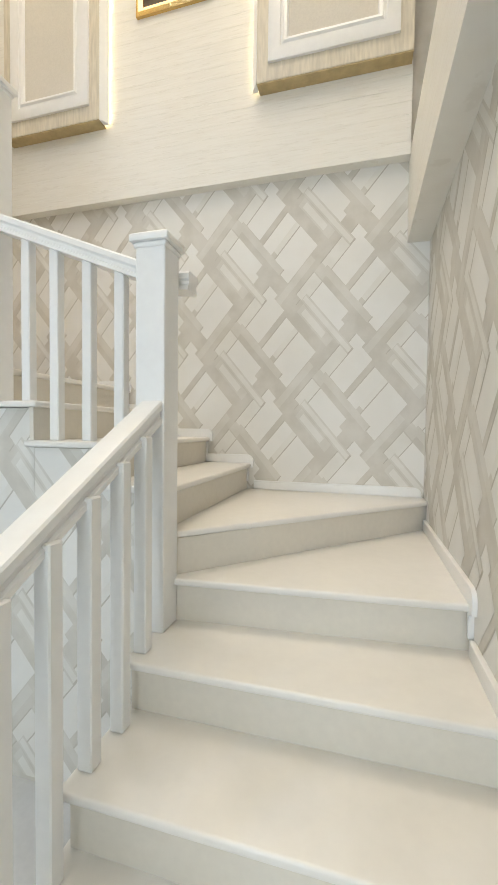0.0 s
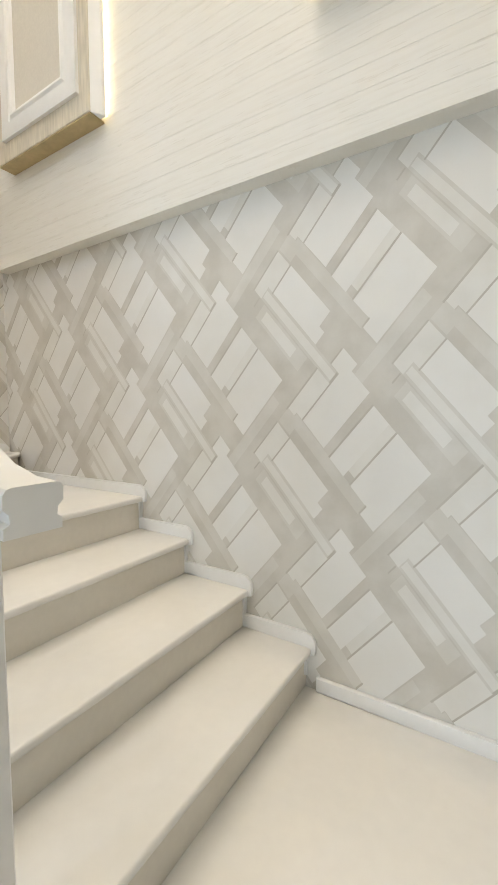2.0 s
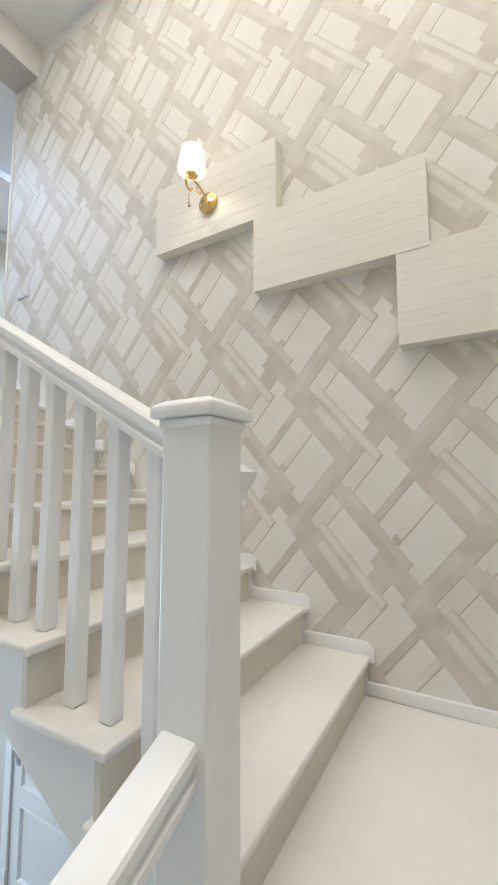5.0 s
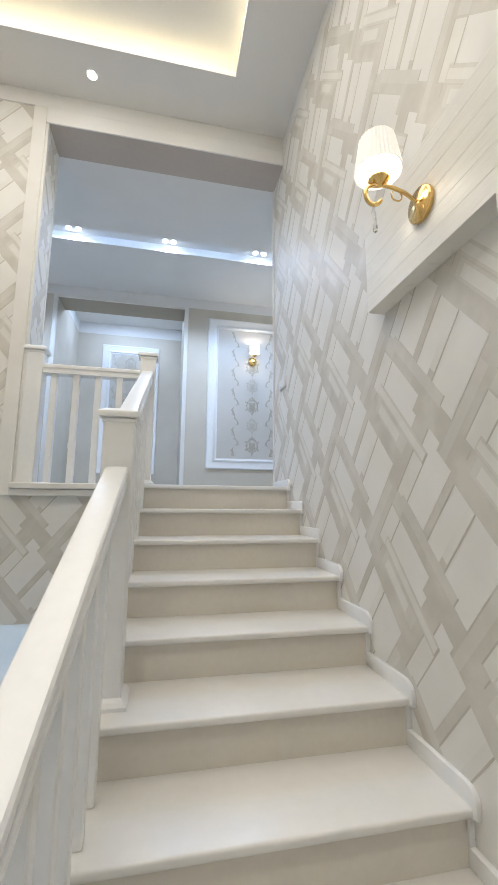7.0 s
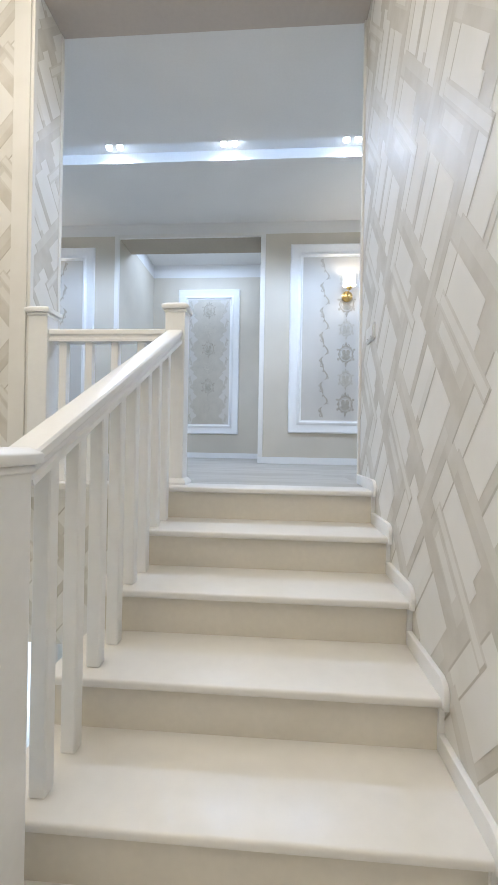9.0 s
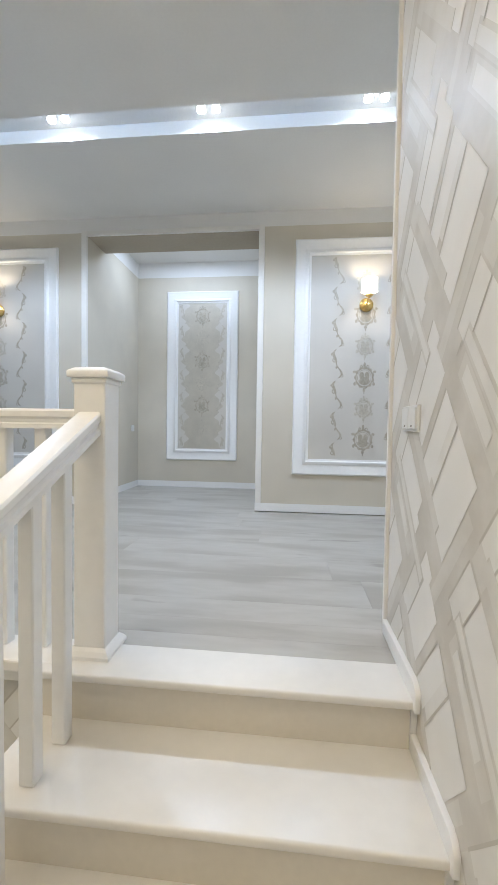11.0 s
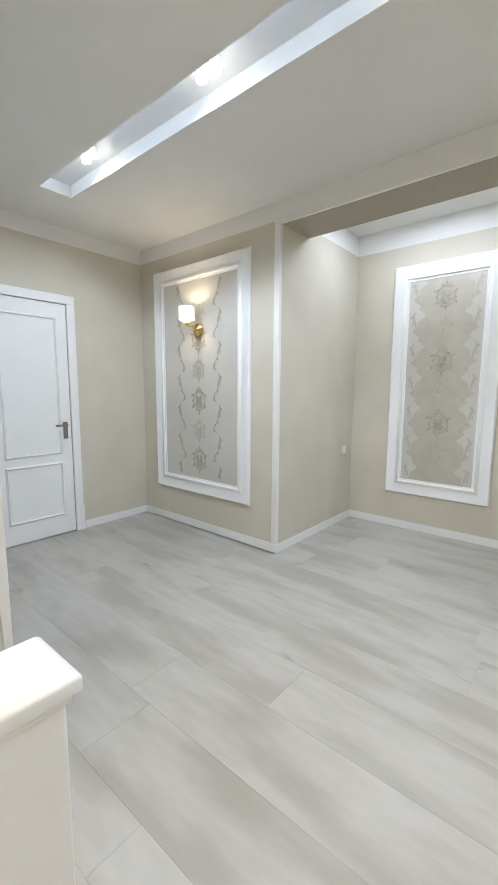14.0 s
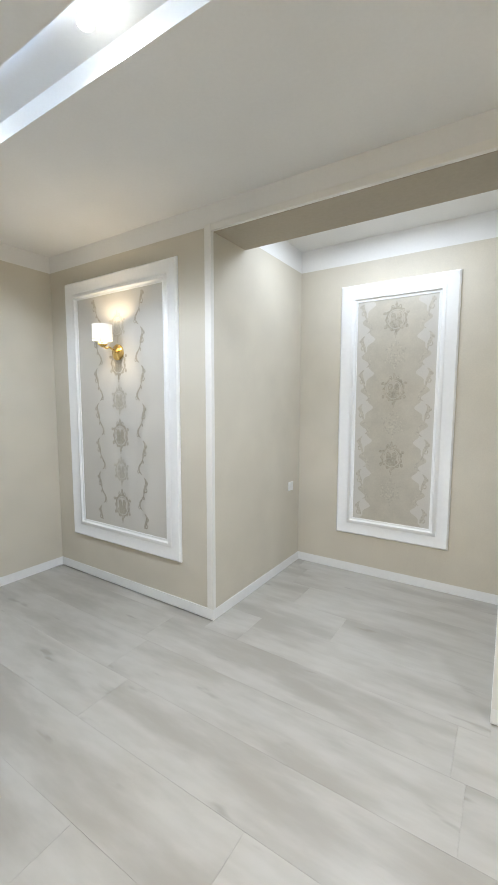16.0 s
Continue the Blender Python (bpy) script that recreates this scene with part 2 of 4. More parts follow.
def box_bm(lo, hi, bevel=0.0, segments=2, bm=None):
    fresh = bm is None
    bm = bm or bmesh.new()
    vs = [bm.verts.new((x, y, z)) for x in (lo[0], hi[0]) for y in (lo[1], hi[1]) for z in (lo[2], hi[2])]
    for f in ((0, 1, 3, 2), (4, 6, 7, 5), (0, 4, 5, 1), (2, 3, 7, 6), (0, 2, 6, 4), (1, 5, 7, 3)):
        bm.faces.new([vs[i] for i in f])
    if bevel and fresh:
        bmesh.ops.bevel(bm, geom=list(bm.edges), offset=bevel, segments=segments, profile=0.5, affect="EDGES")
    return bm


def box(name, lo, hi, mat, parent=None, bevel=0.0, label="", segments=2):
    lo, hi = [min(a, b) for a, b in zip(lo, hi)], [max(a, b) for a, b in zip(lo, hi)]
    return part(name, box_bm(lo, hi, bevel, segments), mat, parent, label)


def prism_bm(ring, offset, bevel=0.0, segments=2):
    """The flat ring of 3D corners, drawn out by offset."""
    bm = bmesh.new()
    a = [bm.verts.new(p) for p in ring]
    b = [bm.verts.new(Vector(p) + Vector(offset)) for p in ring]
    bm.faces.new(a)
    bm.faces.new(b[::-1])
    for i in range(len(a)):
        j = (i + 1) % len(a)
        bm.faces.new((a[i], b[i], b[j], a[j]))
    if bevel:
        bmesh.ops.bevel(bm, geom=list(bm.edges), offset=bevel, segments=segments, profile=0.5, affect="EDGES")
    return bm


def sweep_bm(profile, path, up=(0, 0, 1), closed=False):
    """A profile of (side, height) corners along a path of points, mitred at the bends."""
    bm = bmesh.new()
    path, up = [Vector(p) for p in path], Vector(up)
    rings, n = [], len(path)
    for i, p in enumerate(path):
        before = (p - path[i - 1]).normalized() if i or closed else None
        after = (path[(i + 1) % n] - p).normalized() if i < n - 1 or closed else None
        d0, d1 = before or after, after or before
        s0, s1 = d0.cross(up).normalized(), d1.cross(up).normalized()
        side = (s0 + s1).normalized()
        side /= max(0.2, side.dot(s0))
        ahead = (d0 + d1).normalized()
        top = side.cross(ahead).normalized() if abs(ahead.dot(up)) > 1e-4 else up
        rings.append([bm.verts.new(p + side * a + (top if abs(ahead.dot(up)) > 1e-4 else up) * b) for a, b in profile])
    for i in range(n if closed else n - 1):
        r, s = rings[i], rings[(i + 1) % n]
        for k in range(len(profile)):
            l = (k + 1) % len(profile)
            bm.faces.new((r[k], r[l], s[l], s[k]))
    if not closed:
        bm.faces.new(rings[0][::-1])
        bm.faces.new(rings[-1])
    return bm


def lathe_bm(profile, steps=28, m=None):
    """A profile of (radius, height) spun round z."""
    bm = bmesh.new()
    rings = []
    for r, z in profile:
        rings.append([bm.verts.new((r * math.cos(2 * math.pi * k / steps), r * math.sin(2 * math.pi * k / steps), z)) for k in range(steps)])
    for a, b in zip(rings, rings[1:]):
        for k in range(steps):
            bm.faces.new((a[k], a[(k + 1) % steps], b[(k + 1) % steps], b[k]))
    bm.faces.new(rings[0][::-1])
    bm.faces.new(rings[-1])
    if m:
        bmesh.ops.transform(bm, matrix=m, verts=bm.verts)
    return bm


def structure(ob, label, category="wall"):
    return tagged(ob, label, category, kind="structure")


# ---- walls, floors and ceilings ----
TOP = 7.1
structure(box("wall_north", (WALL_W - 0.2, WALL_N, -0.3), (WALL_E + 0.2, WALL_N + 0.2, TOP), STRIP), "stairwell wall papered in an off-white and greige woven lattice")
structure(box("wall_west", (WALL_W - 0.2, HALL_N, -0.3), (WALL_W, WALL_N, TOP), STRIP), "long stairwell wall papered in an off-white and greige lattice")
structure(box("wall_east", (WALL_E, WELL_S, -0.3), (WALL_E + 0.2, WALL_N, TOP), STRIP), "stairwell wall papered in an off-white and greige lattice")
structure(box("wall_south", (0.255, HALL_N, FLOOR2 - 0.04), (WALL_E + 0.2, WELL_S, TOP), STRIP), "papered wall between the stairwell and the upper hall")
structure(box("wall_south_return", (0.243, HALL_N + 0.004, FLOOR2), (0.2545, WELL_S - 0.03, HEAD), STRIP), "papered reveal of the opening to the upper hall")
for wx, wy in ((0.238, HALL_N - 0.004), (0.238, WELL_S - 0.028)):
    structure(box("trim", (wx, wy, FLOOR2), (wx + 0.02, wy + 0.03, HEAD), PAPER, bevel=0.003), "narrow cream corner strip of the hall opening", "trim")
structure(box("trim", (WALL_W - 0.006, HALL_N - 0.006, FLOOR2), (WALL_W + 0.014, HALL_N + 0.02, HEAD), PAPER, bevel=0.003), "narrow cream corner strip at the end of the papered wall", "trim")
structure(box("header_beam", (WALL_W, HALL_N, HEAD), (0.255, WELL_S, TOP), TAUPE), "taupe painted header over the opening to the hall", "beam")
structure(box("header_face", (WALL_W, WELL_S, HEAD - 0.002), (0.255, WELL_S + 0.012, CEIL_WELL), PLASTER), "white face of the header over the stair", "beam")
structure(box("landing_edge", (-0.46, WELL_S - 0.1, 2.72), (WALL_E, WELL_S, FLOOR2 - 0.041), STRIP), "papered edge of the upper floor over the stairwell", "wall")
structure(box("trim", (0.256, WELL_S, FLOOR2 - 0.085), (0.352, WELL_S + 0.014, CEIL_WELL - 0.131), PAPER, bevel=0.003), "flat cream casing beside the opening to the upper hall", "trim")
structure(box("trim", (-0.46, WELL_S, FLOOR2 - 0.085), (0.255, WELL_S + 0.05, FLOOR2 - 0.042), PAPER, bevel=0.003), "flat cream casing under the upper floor's nosing", "trim")
structure(box("landing_nosing", (-0.50, WELL_S - 0.09, FLOOR2 - 0.04), (0.2545, WELL_S + 0.075, FLOOR2 + 0.002), TREAD, bevel=0.008), "pale lacquered nosing along the upper floor's edge", "trim")
structure(box("floor_slab", (HALL_W, ALC_S, FLOOR2 - 0.35), (HALL_E + 0.2, WELL_S - 0.1, FLOOR2 - 0.012), PLASTER), "slab under the upper hall", "floor")
structure(box("ground", (-3.6, -3.6, -0.3), (WALL_E + 0.2, WALL_N, 0.0), GROUND), "pale polished stone floor of the ground storey", "floor")
structure(box("wall_ground_west", (-3.6, -3.6, 0), (-3.4, HALL_N, FLOOR2 - 0.35), PLASTER), "plain white wall of the ground storey")
structure(box("wall_ground_back", (-3.4, HALL_N, 0), (WALL_W - 0.2, HALL_N + 0.2, FLOOR2 - 0.35), PLASTER), "plain white wall of the ground storey")
structure(box("wall_ground_south", (-3.6, -3.6, 0), (WALL_E + 0.2, -3.4, FLOOR2 - 0.35), PLASTER), "plain white wall of the ground storey")
structure(box("wall_ground_east", (WALL_E, -3.4, 0), (WALL_E + 0.2, WELL_S, FLOOR2 - 0.35), PLASTER), "plain white wall of the ground storey")

# one repeat of the lattice paper. Its fields lie along two slanted ways, a (right and down) and b (right and up);
# each is (a from, a to, b from, b to) in centimetres, counted from a large field's corner, on a greige ground.
REPEAT_U, REPEAT_V = 0.54, 0.651
SLANT_U, SLANT_V = 0.64, 0.77
MID_STRIPS = ((30, 72, 16.8, 21.2), (33, 62, -10.5, -4.4), (30, 62, 0.4, 1.2), (29.6, 75.2, -3.9, 0.9), (17.2, 21.5, -17, 18), (25.6, 33, 13.5, 20))
PALE_FIELDS = ((0, 8.8, 0, 24.8), (8.8, 16.6, -3.5, 24.8), (-12.4, -4.2, 0, 24.6), (33.6, 46.8, 21.6, 47.4), (29, 36.8, 43.4, 50.4), (34, 58.5, 1.2, 12.9), (58.5, 61.5, 1.2, 6.5))
PALE_STRIPS = ((-4.2, -0.7, 3, 24.6), (25.8, 29.6, 20, 38.4), (29.6, 33, 21.5, 38.4), (25.7, 30.5, -3.8, 12.7), (30.5, 33.4, 1.2, 12.7), (36, 56, -9.4, -5.4), (31, 74.8, -2.9, 0.0))
SHADOW_LINES = ((-0.7, 0, 0, 24.6), (-13.1, -12.4, 0, 24.6), (8.5, 9.2, -3.6, 0.2), (25.1, 25.8, 19, 38.6), (33, 33.6, 21.5, 43), (28.4, 29, 43.4, 49.8), (25.1, 25.7, -4.2, 12.8),
                (33.4, 34, 0.6, 12.9), (29.4, 30, -8.2, -4.2), (74.8, 75.4, -3.6, 0.8))


def repeat_fields():
    for layer, fields in enumerate((MID_STRIPS, PALE_FIELDS, PALE_STRIPS, SHADOW_LINES)):
        for a0, a1, b0, b1 in fields:
            yield layer, [((a + b) * SLANT_U, (b - a) * SLANT_V) for a, b in ((a0, b0), (a1, b0), (a1, b1), (a0, b1))]


REPEAT = list(repeat_fields())


def clipped(ring, u0, u1, v0, v1):
    for axis, edge, sign in ((0, u0, 1), (0, u1, -1), (1, v0, 1), (1, v1, -1)):
        out = []
        for p, q in zip(ring, ring[1:] + ring[:1]):
            a, b = (p[axis] - edge) * sign, (q[axis] - edge) * sign
            if a >= 0:
                out.append(p)
            if a * b < 0:
                f = a / (a - b)
                out.append((p[0] + (q[0] - p[0]) * f, p[1] + (q[1] - p[1]) * f))
        ring = out
        if len(ring) < 3:
            return []
    return ring


def lattice(parent, axis, face, normal, way, start, u0, u1, v0, v1):
    """The strips on a wall. axis: the one it faces along; way: the sign of its rightward direction; start: a field's corner."""
    bm, dice = bmesh.new(), random.Random(7)
    lo, hi = sorted((u0 * way, u1 * way))
    su, sv = start[0] * way, start[1]
    for i in range(math.floor((lo - su) / REPEAT_U) - 2, math.ceil((hi - su) / REPEAT_U) + 2):
        for j in range(math.floor((v0 - sv + i * REPEAT_V / 2) / REPEAT_V) - 2, math.ceil((v1 - sv + i * REPEAT_V / 2) / REPEAT_V) + 2):
            for layer, ring in REPEAT:
                pts = [(su + i * REPEAT_U + a / 100, sv + j * REPEAT_V - i * REPEAT_V / 2 + b / 100) for a, b in ring]
                pts = clipped(pts, lo + 0.001, hi - 0.001, v0, v1)
                if len(pts) < 3:
                    continue
                d = face + normal * (0.0004 + 0.0005 * layer + dice.uniform(0, 0.0002))
                try:
                    f = bm.faces.new([bm.verts.new((d, a * way, b) if axis == 0 else (a * way, d, b)) for a, b in pts])
                    f.material_index = layer
                except ValueError:
                    pass
    ob = part("lattice_print", bm, STRIP_MID, parent, "off-white printed fields of the wallpaper")
    for m in (PAPER, STRIP_PALE, STRIP_LINE):
        ob.data.materials.append(m)
    ob["kind"] = "stuff"


PAPERED = {o.name: o for o in scene.objects}
lattice(PAPERED["wall_north"], 1, WALL_N, -1, 1, (0.608, 2.613), WALL_W, WALL_E, 0.6, 3.2)
lattice(PAPERED["wall_west"], 0, WALL_W, 1, 1, (2.172, 2.62), HALL_N, WALL_N, 1.6, CEIL_WELL - 0.1)
lattice(PAPERED["wall_east"], 0, WALL_E, -1, -1, (2.41, 1.70), WELL_S, WALL_N, 0.0, CEIL_WELL - 0.1)
lattice(PAPERED["wall_south"], 1, WELL_S, 1, -1, (0.6, 4.4), 0.256, WALL_E, FLOOR2 - 0.04, CEIL_WELL - 0.1)
lattice(PAPERED["wall_south_return"], 0, 0.243, -1, 1, (-0.8, 4.4), HALL_N + 0.03, WELL_S - 0.03, FLOOR2 + 0.08, HEAD)
lattice(PAPERED["landing_edge"], 1, WELL_S, 1, -1, (0.6, 4.4), -0.45, WALL_E, 2.722, FLOOR2 - 0.042)

# stairwell ceiling with its lit tray
TRAY = (-1.165, -0.26, 1.10, 2.70)
cw = bmesh.new()
for lo, hi in (((WALL_W, WELL_S), (TRAY[0], WALL_N)), ((TRAY[2], WELL_S), (WALL_E, WALL_N)), ((TRAY[0], WELL_S), (TRAY[2], TRAY[1])), ((TRAY[0], TRAY[3]), (TRAY[2], WALL_N))):
    box_bm((*lo, CEIL_WELL), (*hi, CEIL_WELL + 0.05), bm=cw)
box_bm((TRAY[0] - 0.12, TRAY[1] - 0.12, CEIL_WELL + 0.16), (TRAY[2] + 0.12, TRAY[3] + 0.12, CEIL_WELL + 0.2), bm=cw)
box_bm((TRAY[0] - 0.14, TRAY[1] - 0.12, CEIL_WELL + 0.05), (TRAY[0] - 0.12, TRAY[3] + 0.12, CEIL_WELL + 0.2), bm=cw)
box_bm((TRAY[2] + 0.12, TRAY[1] - 0.12, CEIL_WELL + 0.05), (TRAY[2] + 0.14, TRAY[3] + 0.12, CEIL_WELL + 0.2), bm=cw)
box_bm((TRAY[0] - 0.12, TRAY[1] - 0.14, CEIL_WELL + 0.05), (TRAY[2] + 0.12, TRAY[1] - 0.12, CEIL_WELL + 0.2), bm=cw)
box_bm((TRAY[0] - 0.12, TRAY[3] + 0.12, CEIL_WELL + 0.05), (TRAY[2] + 0.12, TRAY[3] + 0.14, CEIL_WELL + 0.2), bm=cw)
structure(part("ceiling", cw, PLASTER), "white stairwell ceiling with a lit recessed tray", "ceiling")
for lo, hi in (((TRAY[0] - 0.1, TRAY[1]), (TRAY[0] - 0.085, TRAY[3])), ((TRAY[2] + 0.085, TRAY[1]), (TRAY[2] + 0.1, TRAY[3])), ((TRAY[0], TRAY[1] - 0.1), (TRAY[2], TRAY[1] - 0.085)), ((TRAY[0], TRAY[3] + 0.085), (TRAY[2], TRAY[3] + 0.1))):
    tagged(box("light_strip", (*lo, CEIL_WELL + 0.052), (*hi, CEIL_WELL + 0.062), LED), "warm light strip hidden in the ceiling tray", "light strip", "tray light strips")
COVE = [(0.0, 0.0), (0.0, -0.13), (-0.016, -0.13), (-0.022, -0.10), (-0.05, -0.055), (-0.095, -0.024), (-0.13, -0.018), (-0.13, 0.0)]
structure(smooth(part("cornice", sweep_bm(COVE, [(WALL_E - 0.001, WELL_S + 0.013, CEIL_WELL), (WALL_W + 0.001, WELL_S + 0.013, CEIL_WELL), (WALL_W + 0.001, WALL_N - 0.001, CEIL_WELL), (WALL_E - 0.001, WALL_N - 0.001, CEIL_WELL)], closed=True), PLASTER)), "white coved cornice round the stairwell ceiling", "cornice")

# upper hall
structure(box("wall_hall_back", (ALC_E, HALL_S - 0.15, FLOOR2), (HALL_E + 0.2, HALL_S, TOP), BEIGE), "beige textured wall of the upper hall")
structure(box("wall_hall_back_side", (HALL_W, HALL_S - 0.15, FLOOR2), (ALC_W, HALL_S, TOP), BEIGE), "beige textured wall of the upper hall")
structure(box("wall_hall_lintel", (ALC_W, HALL_S - 0.40, ALC_TOP), (ALC_E, HALL_S, TOP), BEIGE), "beige lintel over the hall's alcove")
structure(box("wall_alcove_east", (ALC_E, ALC_S, FLOOR2), (ALC_E + 0.15, HALL_S - 0.15, TOP), BEIGE), "beige side wall of the alcove")
structure(box("wall_alcove_west", (ALC_W - 0.15, ALC_S, FLOOR2), (ALC_W, HALL_S - 0.15, TOP), BEIGE), "beige side wall of the alcove")
structure(box("wall_alcove_back", (ALC_W - 0.15, ALC_S - 0.15, FLOOR2), (ALC_E + 0.15, ALC_S, TOP), BEIGE), "beige back wall of the alcove")
DOOR_S, DOOR_N, DOOR_TOP = -2.412, -1.715, 5.79
structure(box("wall_hall_east", (HALL_E, HALL_S, FLOOR2), (HALL_E + 0.2, DOOR_S, TOP), BEIGE), "beige textured wall beside the hall door")
structure(box("wall_hall_east_by_door", (HALL_E, DOOR_N, FLOOR2), (HALL_E + 0.2, HALL_N + 0.2, TOP), BEIGE), "beige textured wall beside the hall door")
structure(box("wall_hall_east_over_door", (HALL_E, DOOR_S, DOOR_TOP), (HALL_E + 0.2, DOOR_N, TOP), BEIGE), "beige textured wall over the hall door")
structure(box("wall_hall_near", (WALL_E + 0.2, HALL_N, FLOOR2), (HALL_E, HALL_N + 0.2, TOP), BEIGE), "beige wall of the hall beside the stairwell")
structure(box("wall_hall_near_side", (HALL_W, HALL_N, FLOOR2), (WALL_W - 0.2, HALL_N + 0.2, TOP), BEIGE), "beige wall of the hall beside the stairwell")
structure(box("wall_hall_west", (HALL_W - 0.2, HALL_S, FLOOR2), (HALL_W, HALL_N + 0.2, TOP), BEIGE), "beige end wall of the upper hall")
SLOT = (-3.0, -2.20, 1.985, -1.965)
ch = bmesh.new()
for lo, hi in (((HALL_W, HALL_S), (HALL_E, SLOT[1])), ((HALL_W, SLOT[3]), (HALL_E, HALL_N)), ((HALL_W, SLOT[1]), (SLOT[0], SLOT[3])), ((SLOT[2], SLOT[1]), (HALL_E, SLOT[3]))):
    box_bm((*lo, CEIL_HALL), (*hi, CEIL_HALL + 0.10), bm=ch)
box_bm((SLOT[0], SLOT[1], CEIL_HALL + 0.09), (SLOT[2], SLOT[3], CEIL_HALL + 0.11), bm=ch)
structure(part("ceiling_hall", ch, PLASTER), "white hall ceiling with a long recessed light slot", "ceiling")
# glowing strip assumed behind the slot's edge, added to go with its lamp
tagged(box("light_strip", (SLOT[0] + 0.02, SLOT[3] - 0.006, CEIL_HALL + 0.074), (SLOT[2] - 0.02, SLOT[3] - 0.0005, CEIL_HALL + 0.084), LED_ADDED), "unseen cool light strip added to light the hall ceiling slot evenly", "light strip")
# thin sheet that paints the lintel's underside as dark as its shade
structure(box("lintel_soffit", (ALC_W, HALL_S - 0.402, ALC_TOP - 0.004), (ALC_E, HALL_S - 0.022, ALC_TOP), SOFFIT_SHADE), "thin sheet under the alcove lintel, beige darkened to stand in for shade", "trim")
structure(box("ceiling_alcove", (ALC_W, ALC_S, ALC_TOP + 0.27), (ALC_E, HALL_S - 0.40, ALC_TOP + 0.35), PLASTER), "white alcove ceiling", "ceiling")
COVE_HALL = [(0.0, 0.0), (0.0, -0.14), (-0.012, -0.14), (-0.014, -0.118), (-0.024, -0.112), (-0.028, -0.09), (-0.05, -0.05), (-0.09, -0.022), (-0.14, -0.012), (-0.2, -0.01), (-0.2, 0.0)]
structure(smooth(part("cornice_hall", sweep_bm(COVE_HALL, [(0.256, HALL_N - 0.001, CEIL_HALL), (HALL_E - 0.001, HALL_N - 0.001, CEIL_HALL), (HALL_E - 0.001, HALL_S + 0.001, CEIL_HALL), (HALL_W + 0.001, HALL_S + 0.001, CEIL_HALL), (HALL_W + 0.001, HALL_N - 0.001, CEIL_HALL), (WALL_W - 0.001, HALL_N - 0.001, CEIL_HALL)]), PLASTER), 25), "white coved cornice round the hall ceiling", "cornice")
structure(smooth(part("cornice_alcove", sweep_bm([(a * 1.15, b * 1.38) for a, b in COVE_HALL], [(ALC_E - 0.001, HALL_S - 0.402, ALC_TOP + 0.27), (ALC_W + 0.001, HALL_S - 0.402, ALC_TOP + 0.27), (ALC_W + 0.001, ALC_S + 0.001, ALC_TOP + 0.27), (ALC_E - 0.001, ALC_S + 0.001, ALC_TOP + 0.27)][::-1], closed=True), PLASTER), 25), "white coved cornice round the alcove ceiling", "cornice")
for tx in (ALC_E, ALC_W - 0.05):
    structure(box("trim", (tx - 0.003, HALL_S - 0.02, FLOOR2), (tx + 0.053, HALL_S + 0.012, ALC_TOP + 0.04), TREAD, bevel=0.004), "cream flat casing of the alcove opening", "trim")
structure(box("trim", (ALC_W - 0.003, HALL_S - 0.02, ALC_TOP - 0.004), (ALC_E + 0.003, HALL_S + 0.01, ALC_TOP + 0.04), TREAD, bevel=0.004), "cream flat casing of the alcove opening", "trim")


def baseboard(*points):
    ring = [(0.0, 0.0), (-0.014, 0.0), (-0.014, 0.068), (-0.010, 0.076), (0.0, 0.078)]
    structure(part("baseboard", sweep_bm(ring, [(x, y, FLOOR2) for x, y in points]), WHITE), "low white baseboard along the hall wall", "baseboard")


baseboard((HALL_E - 0.001, DOOR_S - 0.1), (HALL_E - 0.001, HALL_S + 0.001), (ALC_E - 0.005, HALL_S + 0.014), (ALC_E - 0.005, ALC_S + 0.001), (ALC_W + 0.005, ALC_S + 0.001), (ALC_W + 0.005, HALL_S + 0.014), (HALL_W + 0.001, HALL_S + 0.001))
baseboard((0.26, HALL_N - 0.001), (HALL_E - 0.001, HALL_N - 0.001), (HALL_E - 0.001, DOOR_N + 0.1))
baseboard((0.237, WELL_S - 0.02), (0.237, HALL_N - 0.001))

# ---- the staircase ----
staircase = thing("staircase", "pale lacquered winding staircase with beige risers and rounded nosings", "staircase")
NOSE, THICK = 0.028, 0.027
OUT1, OUT2, OUT3 = 0.455, 1.945, -0.455          # open ends of the three flights


def tread(ring, k):
    z = tread_z(k)
    smooth(part("tread", prism_bm([(x, y, z - THICK) for x, y in ring], (0, 0, THICK), 0.0085, 3), TREAD, staircase))


def riser(a, b, k):
    """The riser under the front edge of tread k, from a to b."""
    (ax, ay), (bx, by) = a, b
    d = Vector((bx - ax, by - ay)).normalized()
    n = Vector((-d.y, d.x)) * 0.02
    z0, z1 = tread_z(k + 1), tread_z(k) - THICK
    part("riser", prism_bm([(ax, ay, z0), (bx, by, z0), (bx + n.x, by + n.y, z0), (ax + n.x, ay + n.y, z0)], (0, 0, z1 - z0)), RISER, staircase)


